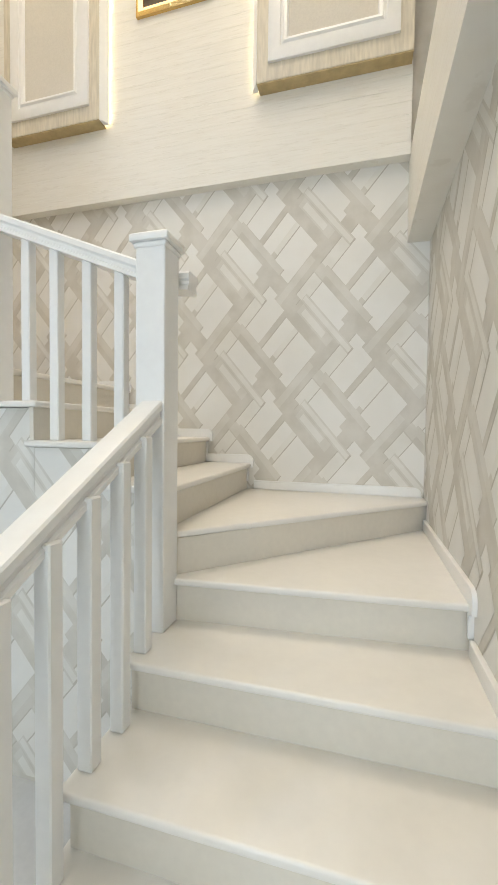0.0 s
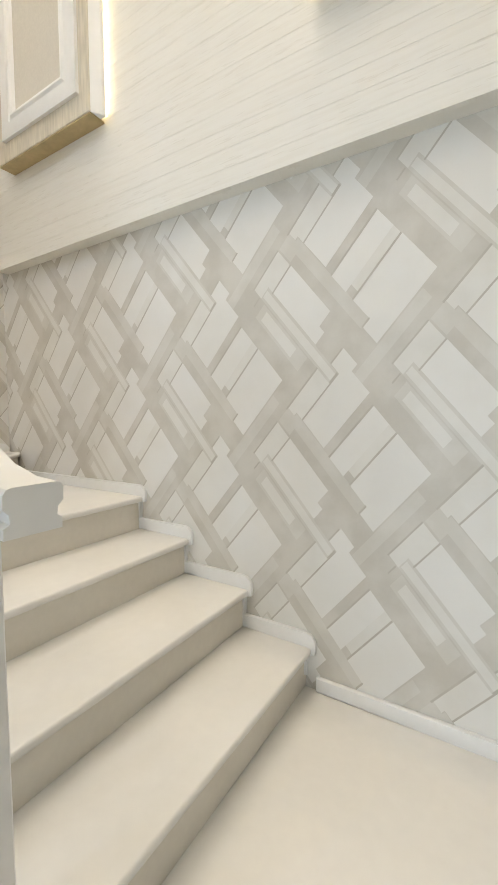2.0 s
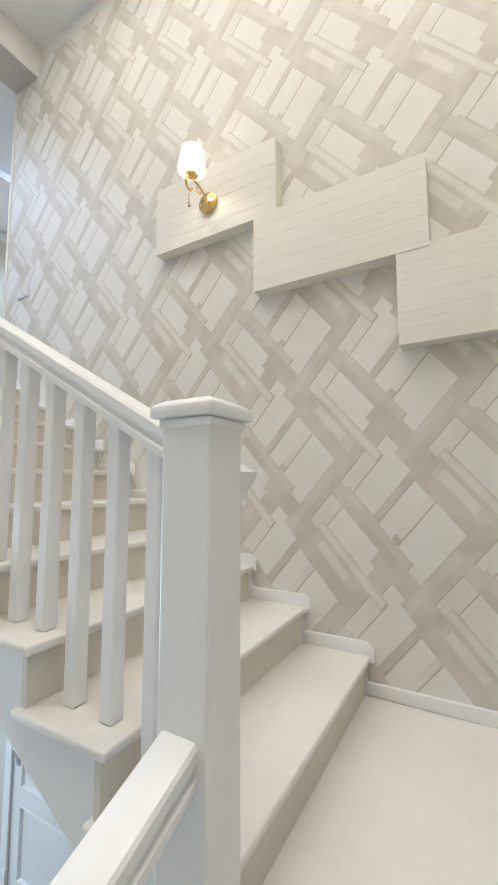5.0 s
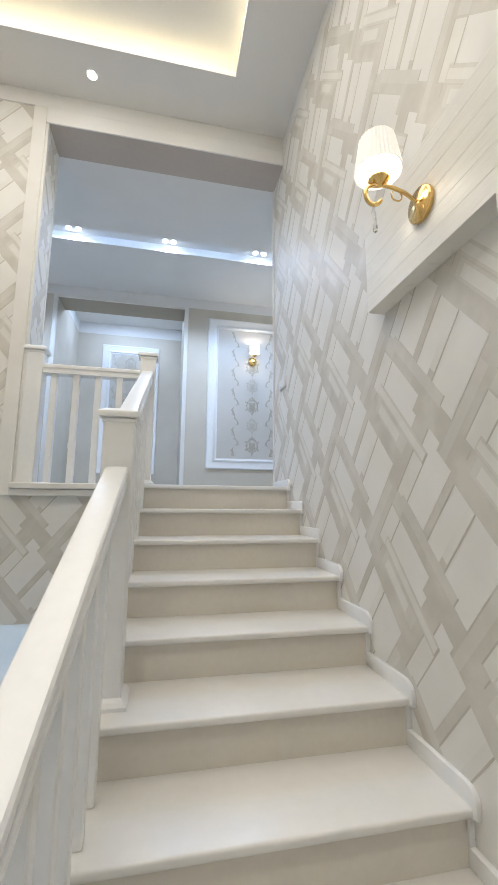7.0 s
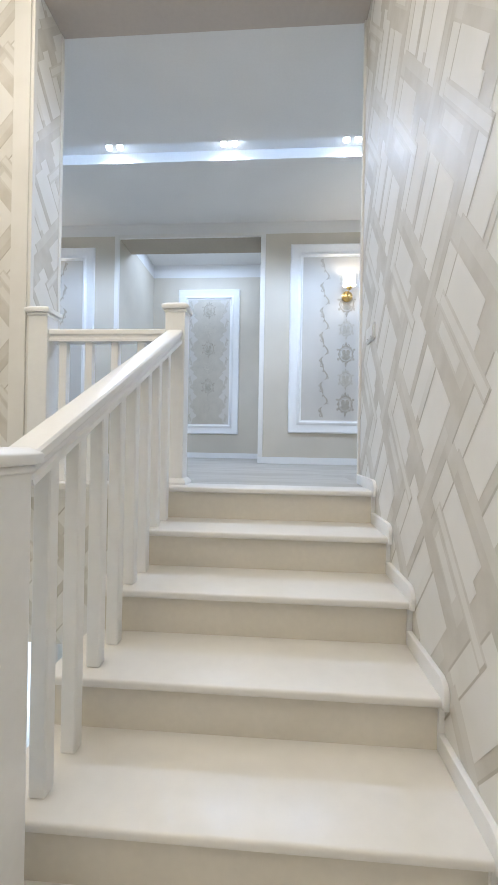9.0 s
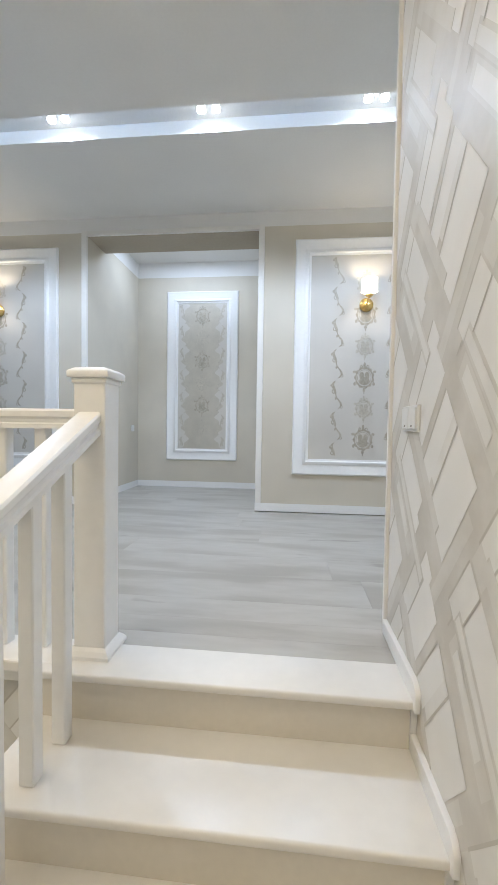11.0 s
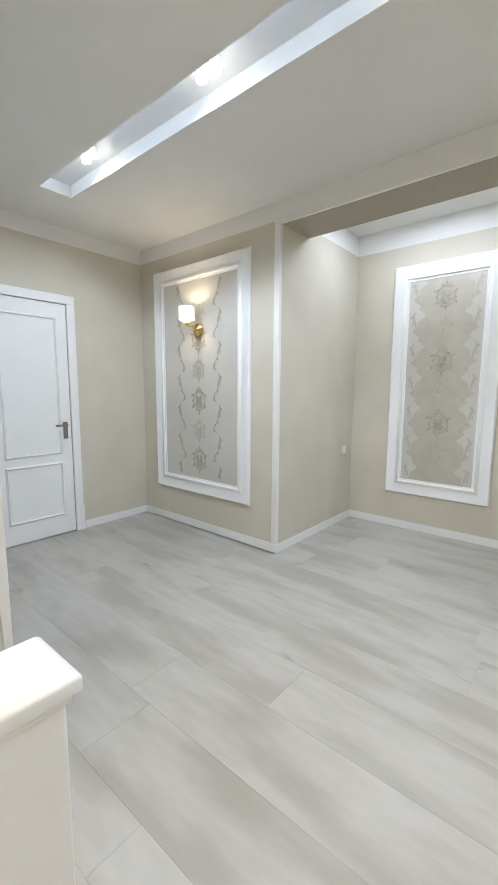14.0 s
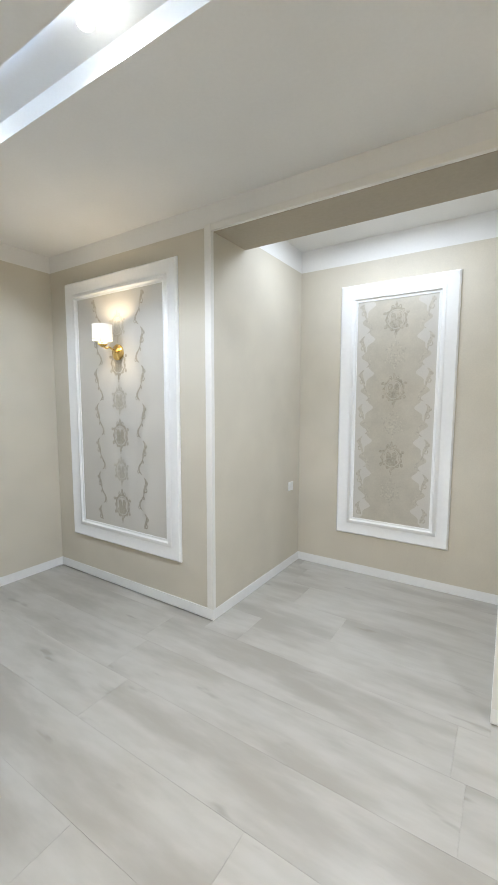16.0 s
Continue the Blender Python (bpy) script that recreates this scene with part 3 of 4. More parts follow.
def skirting(axis, wall, start, end, k, inward):
    """The low board on the wall over tread k, rounded at its front. axis: the way it runs; start: front, end: back."""
    z, s = tread_z(k), 1 if end > start else -1
    ring = [(end, z), (end, z + 0.056)]
    ring += [(start + s * (0.028 - 0.045 * math.sin(a)), z + 0.012 + 0.044 * math.cos(a)) for a in [i * math.pi / 14 for i in range(8)]]
    ring += [(start - s * 0.014, z - THICK), (start + s * 0.018, z - THICK), (start + s * 0.018, z - RISE + 0.05), (start + s * 0.034, z - RISE + 0.05), (start + s * 0.034, z)]
    pts = [(a, wall, c) if axis == 0 else (wall, a, c) for a, c in ring]
    off = (inward * 0.018, 0, 0) if axis else (0, inward * 0.018, 0)
    smooth(part("skirting", prism_bm(pts, off, 0.004, 2), WHITE, staircase, "white skirting board rounded at its front"), 30)


FRONT1 = {k: 1.655 - 0.28 * (k - 13) for k in range(13, 18)}
FRONT2 = {10: 0.47, 9: 0.185, 8: -0.135, 7: -0.43}
FRONT3 = {k: 2.042 - 0.2915 * (5 - k) for k in range(-4, 6)}
B1, B2 = (0.50, 1.94), (-0.47, 2.07)             # where the winders' edges gather at the newels
FRONT1[12] = 1.945
for k in range(13, 18):
    y, back = FRONT1[k], FRONT1[k - 1] + NOSE + (0.035 if k > 13 else 0.09)
    tread([(OUT1, y), (WALL_E, y), (WALL_E, back), (OUT1, back)], k)
    riser((OUT1 + 0.02, y + NOSE), (WALL_E, y + NOSE), k)
    skirting(1, WALL_E, y, FRONT1[k - 1] + 0.05 if k > 13 else 1.99, k, -1)
tread([(B1[0] - 0.06, 1.92), (WALL_E, 2.0), (WALL_E, 3.09), (B1[0] - 0.03, 2.03)], 12)
riser((B1[0] - 0.08, 1.943), (WALL_E, 2.028), 12)
skirting(1, WALL_E, 1.98, 3.08, 12, -1)
tread([(B1[0] - 0.03, B1[1]), (WALL_E, 2.985), (WALL_E, WALL_N), (FRONT2[10] - NOSE - 0.035, WALL_N), (FRONT2[10] - NOSE - 0.035, 1.97)], 11)
riser((B1[0] - 0.06, B1[1] - 0.03), (WALL_E, 3.02), 11)
skirting(0, WALL_N, WALL_E - 0.03, FRONT2[10] + 0.02, 11, -1)
for k in (10, 9, 8, 7):
    x, back = FRONT2[k], FRONT2.get(k - 1, 0) - NOSE - 0.035
    if k == 7:
        tread([(x, OUT2), (x, WALL_N), (-1.635, WALL_N), (B2[0] - 0.05, B2[1] + 0.02), (B2[0] - 0.05, OUT2)], k)
        skirting(0, WALL_N, x, WALL_W + 0.08, k, -1)
    else:
        tread([(x, OUT2), (x, WALL_N), (back, WALL_N), (back, OUT2)], k)
        skirting(0, WALL_N, x, FRONT2[k - 1] - 0.05, k, -1)
    riser((x - NOSE, OUT2 + 0.02), (x - NOSE, WALL_N), k)
tread([(B2[0] + 0.01, B2[1]), (-1.54, WALL_N), (WALL_W, WALL_N), (WALL_W, FRONT3[5] - NOSE - 0.035), (B2[0] + 0.01, FRONT3[5] - NOSE - 0.035)], 6)
riser((B2[0] - 0.02, B2[1] + 0.005), (-1.575, WALL_N), 6)
skirting(1, WALL_W, WALL_N - 0.03, FRONT3[5] - 0.03, 6, 1)
for k in range(5, -5, -1):
    y, back = FRONT3[k], FRONT3.get(k - 1, WELL_S - 0.02) - NOSE - 0.035
    out = OUT3
    if k == -4:
        back = WELL_S - 0.085
    tread([(WALL_W, y), (out, y), (out, back), (WALL_W, back)], k)
    riser((out - 0.02, y - NOSE), (WALL_W, y - NOSE), k)
    skirting(1, WALL_W, y, FRONT3[k - 1] - 0.05 if k > -4 else HALL_N + 0.02, k, 1)
part("carriage", box_bm((0.40, 1.905, 0.5), (FRONT2[10] - 0.005, 2.06, tread_z(11) - 0.005)), RISER, staircase)
part("carriage", box_bm((FRONT2[10] - NOSE - 0.03, OUT2 + 0.01, tread_z(11) - 0.01), (FRONT2[10] - NOSE - 0.004, OUT2 + 0.1, tread_z(10) - THICK)), RISER, staircase)
# soffit slabs and closed sides
side = [(FRONT3[k] - NOSE - 0.004, tread_z(j)) for k in range(5, -4, -1) for j in (k + 1, k)]
side = [(y, z - THICK - 0.002) for y, z in side] + [(WELL_S + 0.062, tread_z(-3) - THICK), (WELL_S + 0.062, 3.335), (FRONT3[5] - 0.05, 1.84)]
part("slab", prism_bm([(WALL_W, y, z) for y, z in side], (OUT3 - 0.03 - WALL_W, 0, 0)), WHITE, staircase, "plain white side and soffit of the upper flight")
part("spandrel", prism_bm([(x - 0.009, OUT2 + 0.035, z) for x, z in ((OUT1 + 0.039, 0.0), (OUT1 + 0.039, tread_z(11) - THICK - 0.003), (FRONT2[10] - NOSE, tread_z(11) - THICK - 0.003), (FRONT2[10] - NOSE, tread_z(10) - THICK - 0.003), (FRONT2[9] - NOSE, tread_z(10) - THICK - 0.003), (FRONT2[9] - NOSE, tread_z(9) - THICK - 0.003),
     (FRONT2[8] - NOSE, tread_z(9) - THICK - 0.003), (FRONT2[8] - NOSE, tread_z(8) - THICK - 0.003), (FRONT2[7] - NOSE, tread_z(8) - THICK - 0.003), (FRONT2[7] - NOSE, tread_z(7) - THICK - 0.003), (-0.52, tread_z(7) - THICK - 0.003), (-0.52, 0.0))], (0, 0.06, 0)), STRIP, staircase, "papered wall under the middle flight")
low = [(FRONT1[k] + NOSE + 0.004, tread_z(j) - THICK - 0.002) for k in range(17, 12, -1) for j in (k + 1, k)]
low = [(FRONT1[17] + NOSE + 0.004, 0.0)] + low[1:] + [(1.93, tread_z(13) - THICK - 0.002), (1.93, 0.0)]
part("spandrel", prism_bm([(OUT1 + 0.03, y, z) for y, z in low], (0.05, 0, 0)), WHITE, staircase, "white closed side under the lower flight")

for ob in staircase.children:
    if ob.name.startswith("spandrel") and ob.get("label", "").startswith("papered"):
        for k, x in FRONT2.items():
            lattice(ob, 1, OUT2 + 0.035, -1, 1, (0.1, 1.4), max(FRONT2.get(k - 1, -0.53) - NOSE - 0.009, -0.528), x - NOSE - 0.009, 0.02, tread_z(k) - THICK - 0.004)
        lattice(ob, 1, OUT2 + 0.035, -1, 1, (0.1, 1.4), FRONT2[10] - NOSE - 0.009, OUT1 + 0.02, 0.02, tread_z(11) - THICK - 0.004)

# ---- balustrades ----
HALF = 0.056


def newel(parent, x, y, z0, z1, foot=False):
    post = part("newel", box_bm((x - HALF, y - HALF, z0), (x + HALF, y + HALF, z1 - 0.05), 0.006), WHITE, parent)
    cap = lambda r, a, b: box_bm((x - r, y - r, a), (x + r, y + r, b), 0.008, 3)
    part("collar", cap(HALF + 0.007, z1 - 0.055, z1 - 0.036), WHITE, post)
    bm = bmesh.new()
    r = HALF + 0.017
    lower = [bm.verts.new((x + a * r, y + b * r, z1 - 0.036)) for a, b in ((-1, -1), (1, -1), (1, 1), (-1, 1))]
    mid = [bm.verts.new((x + a * r, y + b * r, z1 - 0.012)) for a, b in ((-1, -1), (1, -1), (1, 1), (-1, 1))]
    upper = [bm.verts.new((x + a * r * 0.72, y + b * r * 0.72, z1)) for a, b in ((-1, -1), (1, -1), (1, 1), (-1, 1))]
    bm.faces.new(lower[::-1])
    bm.faces.new(upper)
    for a, b in ((lower, mid), (mid, upper)):
        for i in range(4):
            bm.faces.new((a[i], a[(i + 1) % 4], b[(i + 1) % 4], b[i]))
    bmesh.ops.bevel(bm, geom=list(bm.edges), offset=0.004, segments=2, profile=0.5, affect="EDGES")
    smooth(part("cap", bm, WHITE, post))
    if foot:
        bm = bmesh.new()
        rows = []
        for r, z in ((HALF + 0.022, z0), (HALF + 0.022, z0 + 0.012), (HALF + 0.012, z0 + 0.026), (HALF + 0.001, z0 + 0.036)):
            rows.append([bm.verts.new((x + a * r, y + b * r, z)) for a, b in ((-1, -1), (1, -1), (1, 1), (-1, 1))])
        for a, b in zip(rows, rows[1:]):
            for i in range(4):
                bm.faces.new((a[i], a[(i + 1) % 4], b[(i + 1) % 4], b[i]))
        part("foot_moulding", bm, WHITE, post)
    return post


RAIL = [(-0.041, -0.0688), (0.041, -0.0688), (0.041, -0.0533), (0.033, -0.0482), (0.034, -0.0361), (0.042, -0.0275), (0.042, -0.0086), (0.037, -0.0017), (0.03, 0.0), (-0.03, 0.0), (-0.037, -0.0017), (-0.042, -0.0086), (-0.042, -0.0275), (-0.034, -0.0361), (-0.033, -0.0482), (-0.041, -0.0533)]


def rail(parent, *points):
    return smooth(part("handrail", sweep_bm(RAIL, points), WHITE, parent), 24)


def baluster(parent, x, y, z0, z1):
    return part("baluster", box_bm((x - 0.022, y - 0.022, z0), (x + 0.022, y + 0.022, z1), 0.004, 1), WHITE, parent)


def on_line(a, b, f):
    return tuple(p + (q - p) * f for p, q in zip(a, b))


N0, N1, N2, N3, N4, N5 = (0.465, 0.33), (0.446, 1.893), (-0.435, 2.025), (-0.583, 0.705), (-0.600, -0.735), (0.178, -0.735)
lower = thing("lower_balustrade", "white painted wooden balustrade of the lower flight", "balustrade", "stair balustrades")
newel(lower, *N0, 0.0, 1.0)
newel(lower, *N1, tread_z(13), 2.215)
R1 = ((N0[0], N0[1], 0.80), (N1[0] + 0.008, N1[1] - HALF, 1.637))
rail(lower, *R1)
for k in (17, 16, 15, 14, 13):
    for f in ((0.3, 0.8) if k > 13 else (0.25,)):
        y = FRONT1[k] + 0.28 * f
        if y > N0[1] + 0.1:
            zr = R1[0][2] + (R1[1][2] - R1[0][2]) * (y - R1[0][1]) / (R1[1][1] - R1[0][1])
            baluster(lower, 0.488, y, tread_z(k), zr - 0.06)
middle = thing("middle_balustrade", "white painted wooden balustrade of the winding middle flight", "balustrade", "stair balustrades")
newel(middle, *N2, tread_z(8), 3.055)
R2 = ((0.53, 2.015, 2.115), (N2[0] + HALF, N2[1] - 0.005, 2.462))
rail(middle, (0.53, 2.015, 2.124), (0.47, 2.015, 2.128), (0.41, 2.016, 2.143), (0.35, 2.016, 2.175), R2[1])
for x, k in ((0.37, 10), (0.22, 10), (0.07, 9), (-0.09, 9), (-0.235, 8)):
    f = (R2[0][0] - x) / (R2[0][0] - R2[1][0])
    p = on_line(*R2, f)
    baluster(middle, x, p[1], tread_z(k), p[2] - 0.06)
upper = thing("upper_balustrade", "white painted wooden balustrade of the upper flight with three newels", "balustrade", "stair balustrades")
newel(upper, *N3, tread_z(1), 3.845, True)
newel(upper, *N4, FLOOR2, 4.625, True)
R3 = ((-0.535, 2.07, 2.92), (N3[0], N3[1] + HALF, 3.625))
R4 = ((N3[0], N3[1] - HALF, 3.82), (N4[0], N4[1] + HALF, 4.475))
rail(upper, *R3)
rail(upper, *R4)
for ends, ks in ((R3, (5, 4, 3, 2)), (R4, (0, -1, -2, -3))):
    for k in ks:
        for f in (0.28, 0.78):
            y = FRONT3[k] - 0.2915 * f
            p = on_line(*ends, (y - ends[0][1]) / (ends[1][1] - ends[0][1]))
            baluster(upper, p[0], y, tread_z(k), p[2] - 0.06)
guard = thing("landing_balustrade", "white painted guard rail along the edge of the upper floor", "balustrade", "stair balustrades")
newel(guard, *N5, FLOOR2, 4.61)
rail(guard, (N4[0] + HALF, N4[1], 4.485), (N5[0] - HALF, N5[1], 4.485))
for i in range(4):
    baluster(guard, -0.40 + 0.15 * i, N4[1], FLOOR2, 4.425)


# ---- stepped band and framed panels of the stairwell ----
def board_rows(parent, lo, hi, run):
    """Boards laid in level rows over a box, with butt joints; run: the axis along which they lie."""
    rows = max(1, round((hi[2] - lo[2]) / 0.0725))
    step, dice = (hi[2] - lo[2]) / rows, random.Random(int(lo[2] * 1000))
    for r in range(rows):
        p = lo[run]
        while p < hi[run] - 0.01:
            q = min(hi[run], p + dice.uniform(3.0, 6.0))
            if hi[run] - q < 0.3:
                q = hi[run]
            a, b = list(lo), list(hi)
            a[run], b[run], a[2], b[2] = p, q, lo[2] + r * step + 0.0002, lo[2] + (r + 1) * step - 0.0002
            part("board", box_bm(a, b, 0.0007, 1), BOARDS, parent)
            p = q + 0.0008


def band(lo, hi, label):
    ob = thing("wall_band", label, "wall cladding", "stepped board band")
    board_rows(ob, lo, hi, 1)
    return ob


FACE_N, FACE_W, FACE_E = WALL_N - 0.075, WALL_W + 0.075, WALL_E - 0.125
cladding = structure(box("wall_cladding", (WALL_W + 0.072, FACE_N + 0.02, 3.097), (FACE_E, WALL_N, CEIL_WELL - 0.13), BOARDS), "whitewashed board cladding over the papered wall", "wall cladding")
board_rows(cladding, (WALL_W + 0.072, FACE_N, 3.093), (FACE_E, FACE_N + 0.02, CEIL_WELL - 0.13), 0)
band((FACE_E, -0.2, 2.632), (WALL_E, WALL_N, 3.12), "long whitewashed board box on the papered wall")
band((WALL_W, 2.22, 3.49), (FACE_W, WALL_N, 3.925), "whitewashed board box stepping up the papered wall")
band((WALL_W, 1.50, 3.905), (FACE_W + 0.003, 2.358, 4.335), "whitewashed board box stepping up the papered wall")
band((WALL_W, 0.80, 4.315), (FACE_W, 1.635, 4.745), "whitewashed board box under the wall lamp")


def frame_ring(x0, x1, z0, z1, y, prof, facing=1):
    pts = [(x0, y, z0), (x1, y, z0), (x1, y, z1), (x0, y, z1)]
    return sweep_bm(prof, pts, up=(0, facing, 0), closed=True)


def lit_panel(x0, x1, bevelled):
    """A panel from x0 to x1; bevelled: the side that stands free and carries a slanted white edge board."""
    z0, z1, y = 3.588, 5.95, FACE_N - 0.085
    p = thing("wall_panel", "backlit cream wood wall panel with a white moulded frame", "wall panel", "backlit panels")
    box("panel_body", (x0, y, z0), (x1, FACE_N - 0.012, z1), WOODY, p, 0.004)
    box("edge_strip", (x0 + 0.003, y + 0.004, z0 - 0.008), (x1 - 0.003, FACE_N - 0.001, z0 - 0.0005), WOODX, p, label="honey wood lower edge")
    box("batten", (x0 + 0.05, FACE_N - 0.0118, z0 + 0.06), (x1 - 0.05, FACE_N, z1 - 0.06), WOODX, p)
    e, s = (x0, -1) if bevelled < 0 else (x1, 1)
    ring = [(e + s * a, y + b, z0 - 0.004) for a, b in ((0.001, 0.003), (0.034, 0.045), (0.036, 0.062), (0.001, 0.062))]
    part("side_board", prism_bm(ring, (0, 0, z1 - z0), 0.002, 1), WHITE, p, "white bevelled edge board")
    box("light_strip", (e + s * 0.004, FACE_N - 0.013, z0 + 0.02), (e + s * 0.012, FACE_N - 0.004, z1 - 0.08), LED, p, label="warm glowing light strip")
    mx, mz = 0.072, 0.098
    prof = [(0.0, 0.0), (0.0, 0.016), (0.012, 0.020), (0.07, 0.020), (0.075, 0.012), (0.085, 0.012), (0.095, 0.022), (0.11, 0.018), (0.12, 0.0)]
    bm = frame_ring(x0 + mx, x1 - mx, z0 + mz, z1 - mz, y, [(-a, b) for a, b in prof], -1)
    smooth(part("frame", bm, WHITE, p, "white moulded frame"), 30)
    box("infill", (x0 + mx + 0.1, y - 0.004, z0 + mz + 0.1), (x1 - mx - 0.1, y + 0.002, z1 - mz - 0.1), PANEL, p)
    return p


lit_panel(0.513, FACE_E - 0.004, -1)
lit_panel(-1.345, -0.566, 1)
pic = thing("picture", "small picture in a gilt frame between the wall panels", "picture")
gilt = [(0.0, 0.0), (0.0, 0.02), (0.02, 0.03), (0.05, 0.018), (0.055, 0.0)]
smooth(part("frame", frame_ring(-0.33, 0.20, 4.24, 4.95, FACE_N, [(-a, b) for a, b in gilt], -1), GOLD, pic, "gilt moulded frame"))
box("canvas", (-0.29, FACE_N - 0.008, 4.28), (0.16, FACE_N, 4.91), PICTURE, pic)


# ---- framed wallpaper panels of the hall ----
def ellipse_bm(bm, x, y, z, rx, rz, steps=14, hole=0.0, lobes=0, depth=0.0, spin=0.0):
    ring, inner = [], []
    y += len(bm.faces) % 97 * 0.00002
    for k in range(steps):
        a = 2 * math.pi * k / steps + spin
        r = 1 + depth * math.cos(lobes * a)
        ring.append(bm.verts.new((x + rx * r * math.cos(a), y, z + rz * r * math.sin(a))))
        if hole:
            inner.append(bm.verts.new((x + rx * hole * math.cos(a), y, z + rz * hole * math.sin(a))))
    if hole:
        for k in range(steps):
            l = (k + 1) % steps
            bm.faces.new((ring[k], ring[l], inner[l], inner[k]))
    else:
        bm.faces.new(ring)


def medallion(rim, core, x, y, z, s):
    """A scalloped shield with a crown, a heart of two leaves and a pendant."""
    ellipse_bm(rim, x, y, z, 0.088 * s, 0.100 * s, 44, 0.80, 11, 0.07)
    ellipse_bm(rim, x, y, z, 0.064 * s, 0.074 * s, 28, 0.93)
    for e in (-1, 1):
        ellipse_bm(core, x + e * 0.024 * s, y, z + 0.016 * s, 0.022 * s, 0.036 * s, 16, 0, 0, 0, 0.0)
        ellipse_bm(rim, x + e * 0.030 * s, y, z + 0.098 * s, 0.014 * s, 0.018 * s, 12, 0.45)
        ellipse_bm(rim, x + e * 0.092 * s, y, z + 0.052 * s, 0.016 * s, 0.013 * s, 10)
        ellipse_bm(rim, x + e * 0.086 * s, y, z - 0.060 * s, 0.013 * s, 0.017 * s, 10)
    ellipse_bm(core, x, y, z - 0.032 * s, 0.048 * s, 0.040 * s, 20, 0, 6, 0.08)
    ellipse_bm(rim, x, y, z + 0.116 * s, 0.011 * s, 0.026 * s, 10)
    ellipse_bm(rim, x, y, z - 0.116 * s, 0.013 * s, 0.020 * s, 10)
    ellipse_bm(rim, x, y, z - 0.143 * s, 0.005 * s, 0.010 * s, 8)


def ribbon(bm, x, y, z0, z1, side, period, phase):
    """A hanging ribbon that swings out and back once a period, with a curl at each swing."""
    steps = 26
    count = int((z1 - z0) / period * steps)
    last = None
    for j in range(count):
        z = z1 - j * period / steps
        f = (j / steps + phase) % 1.0
        out = side * (0.034 * math.sin(2 * math.pi * f) + 0.012 * math.sin(4 * math.pi * f + 0.5))
        width = 0.0035 + 0.0105 * math.sin(math.pi * ((f * 2) % 1.0)) ** 0.7 * (1.0 if f < 0.5 else 0.65)
        depth = y + j % 50 * 0.00001
        row = (bm.verts.new((x + out - width, depth, z)), bm.verts.new((x + out + width, depth, z)))
        if last and 0.05 < f < 0.96:
            bm.faces.new((last[0], last[1], row[1], row[0]))
        last = row
        if j % steps == 7:
            ellipse_bm(bm, x + out + side * 0.014, y, z, 0.019, 0.022, 14, 0.5)
        if j % steps == 20:
            ellipse_bm(bm, x + out - side * 0.010, y, z, 0.014, 0.017, 12, 0.5)
        if j % steps in (2, 13):
            ellipse_bm(bm, x + out + side * 0.016, y, z, 0.008, 0.014, 9)


def framed_paper(x0, x1, y, wavy, label):
    """A white moulding frame on a wall that faces north, with damask paper inside."""
    z0, z1, w = 3.992, 6.19, 0.15
    p = thing("wall_panel_frame", label, "wall panel", "hall wall panels")
    prof = [(0.0, 0.0), (0.0, 0.014), (0.012, 0.026), (0.03, 0.020), (0.045, 0.014), (0.095, 0.012), (0.105, 0.020), (0.125, 0.024), (0.135, 0.012), (0.15, 0.008), (0.15, 0.0)]
    smooth(part("frame", frame_ring(x0, x1, z0, z1, y, prof, 1), WHITE, p, "white stepped moulding"), 30)
    box("paper", (x0 + w - 0.01, y - 0.002, z0 + w - 0.01), (x1 - w + 0.01, y + 0.003, z1 - w + 0.01), SILK, p, label="satin damask wallpaper")
    cx, a, b = (x0 + x1) / 2, z0 + w, z1 - w
    period, first = 0.29, a + (0.28 if wavy else 0.19)
    dark, pale = bmesh.new(), bmesh.new()
    for k in range(6):
        bold = k % 2 == (1 if wavy else 0)
        medallion(dark if bold else pale, dark if bold else pale, cx, y + 0.0042, first + k * period, 1.0 if bold else 0.86)
    for s in (-1, 1):
        ribbon(pale if wavy else dark, cx + s * (0.245 if wavy else 0.25), y + 0.0042, a + 0.02, b - 0.02, s, period, 0.1)
    if wavy:
        bm = bmesh.new()
        last = None
        steps = 120
        for i in range(steps + 1):
            zz = a + 0.005 + (b - a - 0.01) * i / steps
            turn = 2 * math.pi * (zz - first) / period
            half = 0.225 + 0.042 * math.cos(turn) + 0.016 * math.cos(3 * turn + 0.6)
            row = (bm.verts.new((cx - half, y + 0.0036, zz)), bm.verts.new((cx + half, y + 0.0036, zz)))
            if last:
                bm.faces.new((last[0], last[1], row[1], row[0]))
            last = row
        part("wavy_print", bm, BAND, p, "wavy-edged bronze band printed on the paper")
    part("dark_print", dark, ORNAMENT, p, "bronze damask medallions and ribbons")
    part("pale_print", pale, ORNAMENT_PALE, p, "pale gold damask medallions")
    return p


BAND = material("taupe_print", (0.525, 0.485, 0.41), 0.42, 0.15, grain=0.05, grain_scale=90, blotch=0.08, blotch_scale=8, bump=0.15, bump_scale=150)
framed_paper(1.06, 2.36, HALL_S, False, "white moulded frame round silvery damask paper, with a lamp")
framed_paper(-2.60, -1.29, HALL_S, False, "white moulded frame round silvery damask paper, with a lamp")
framed_paper(-0.575, 0.368, ALC_S, True, "white moulded frame round wavy bronze damask paper")


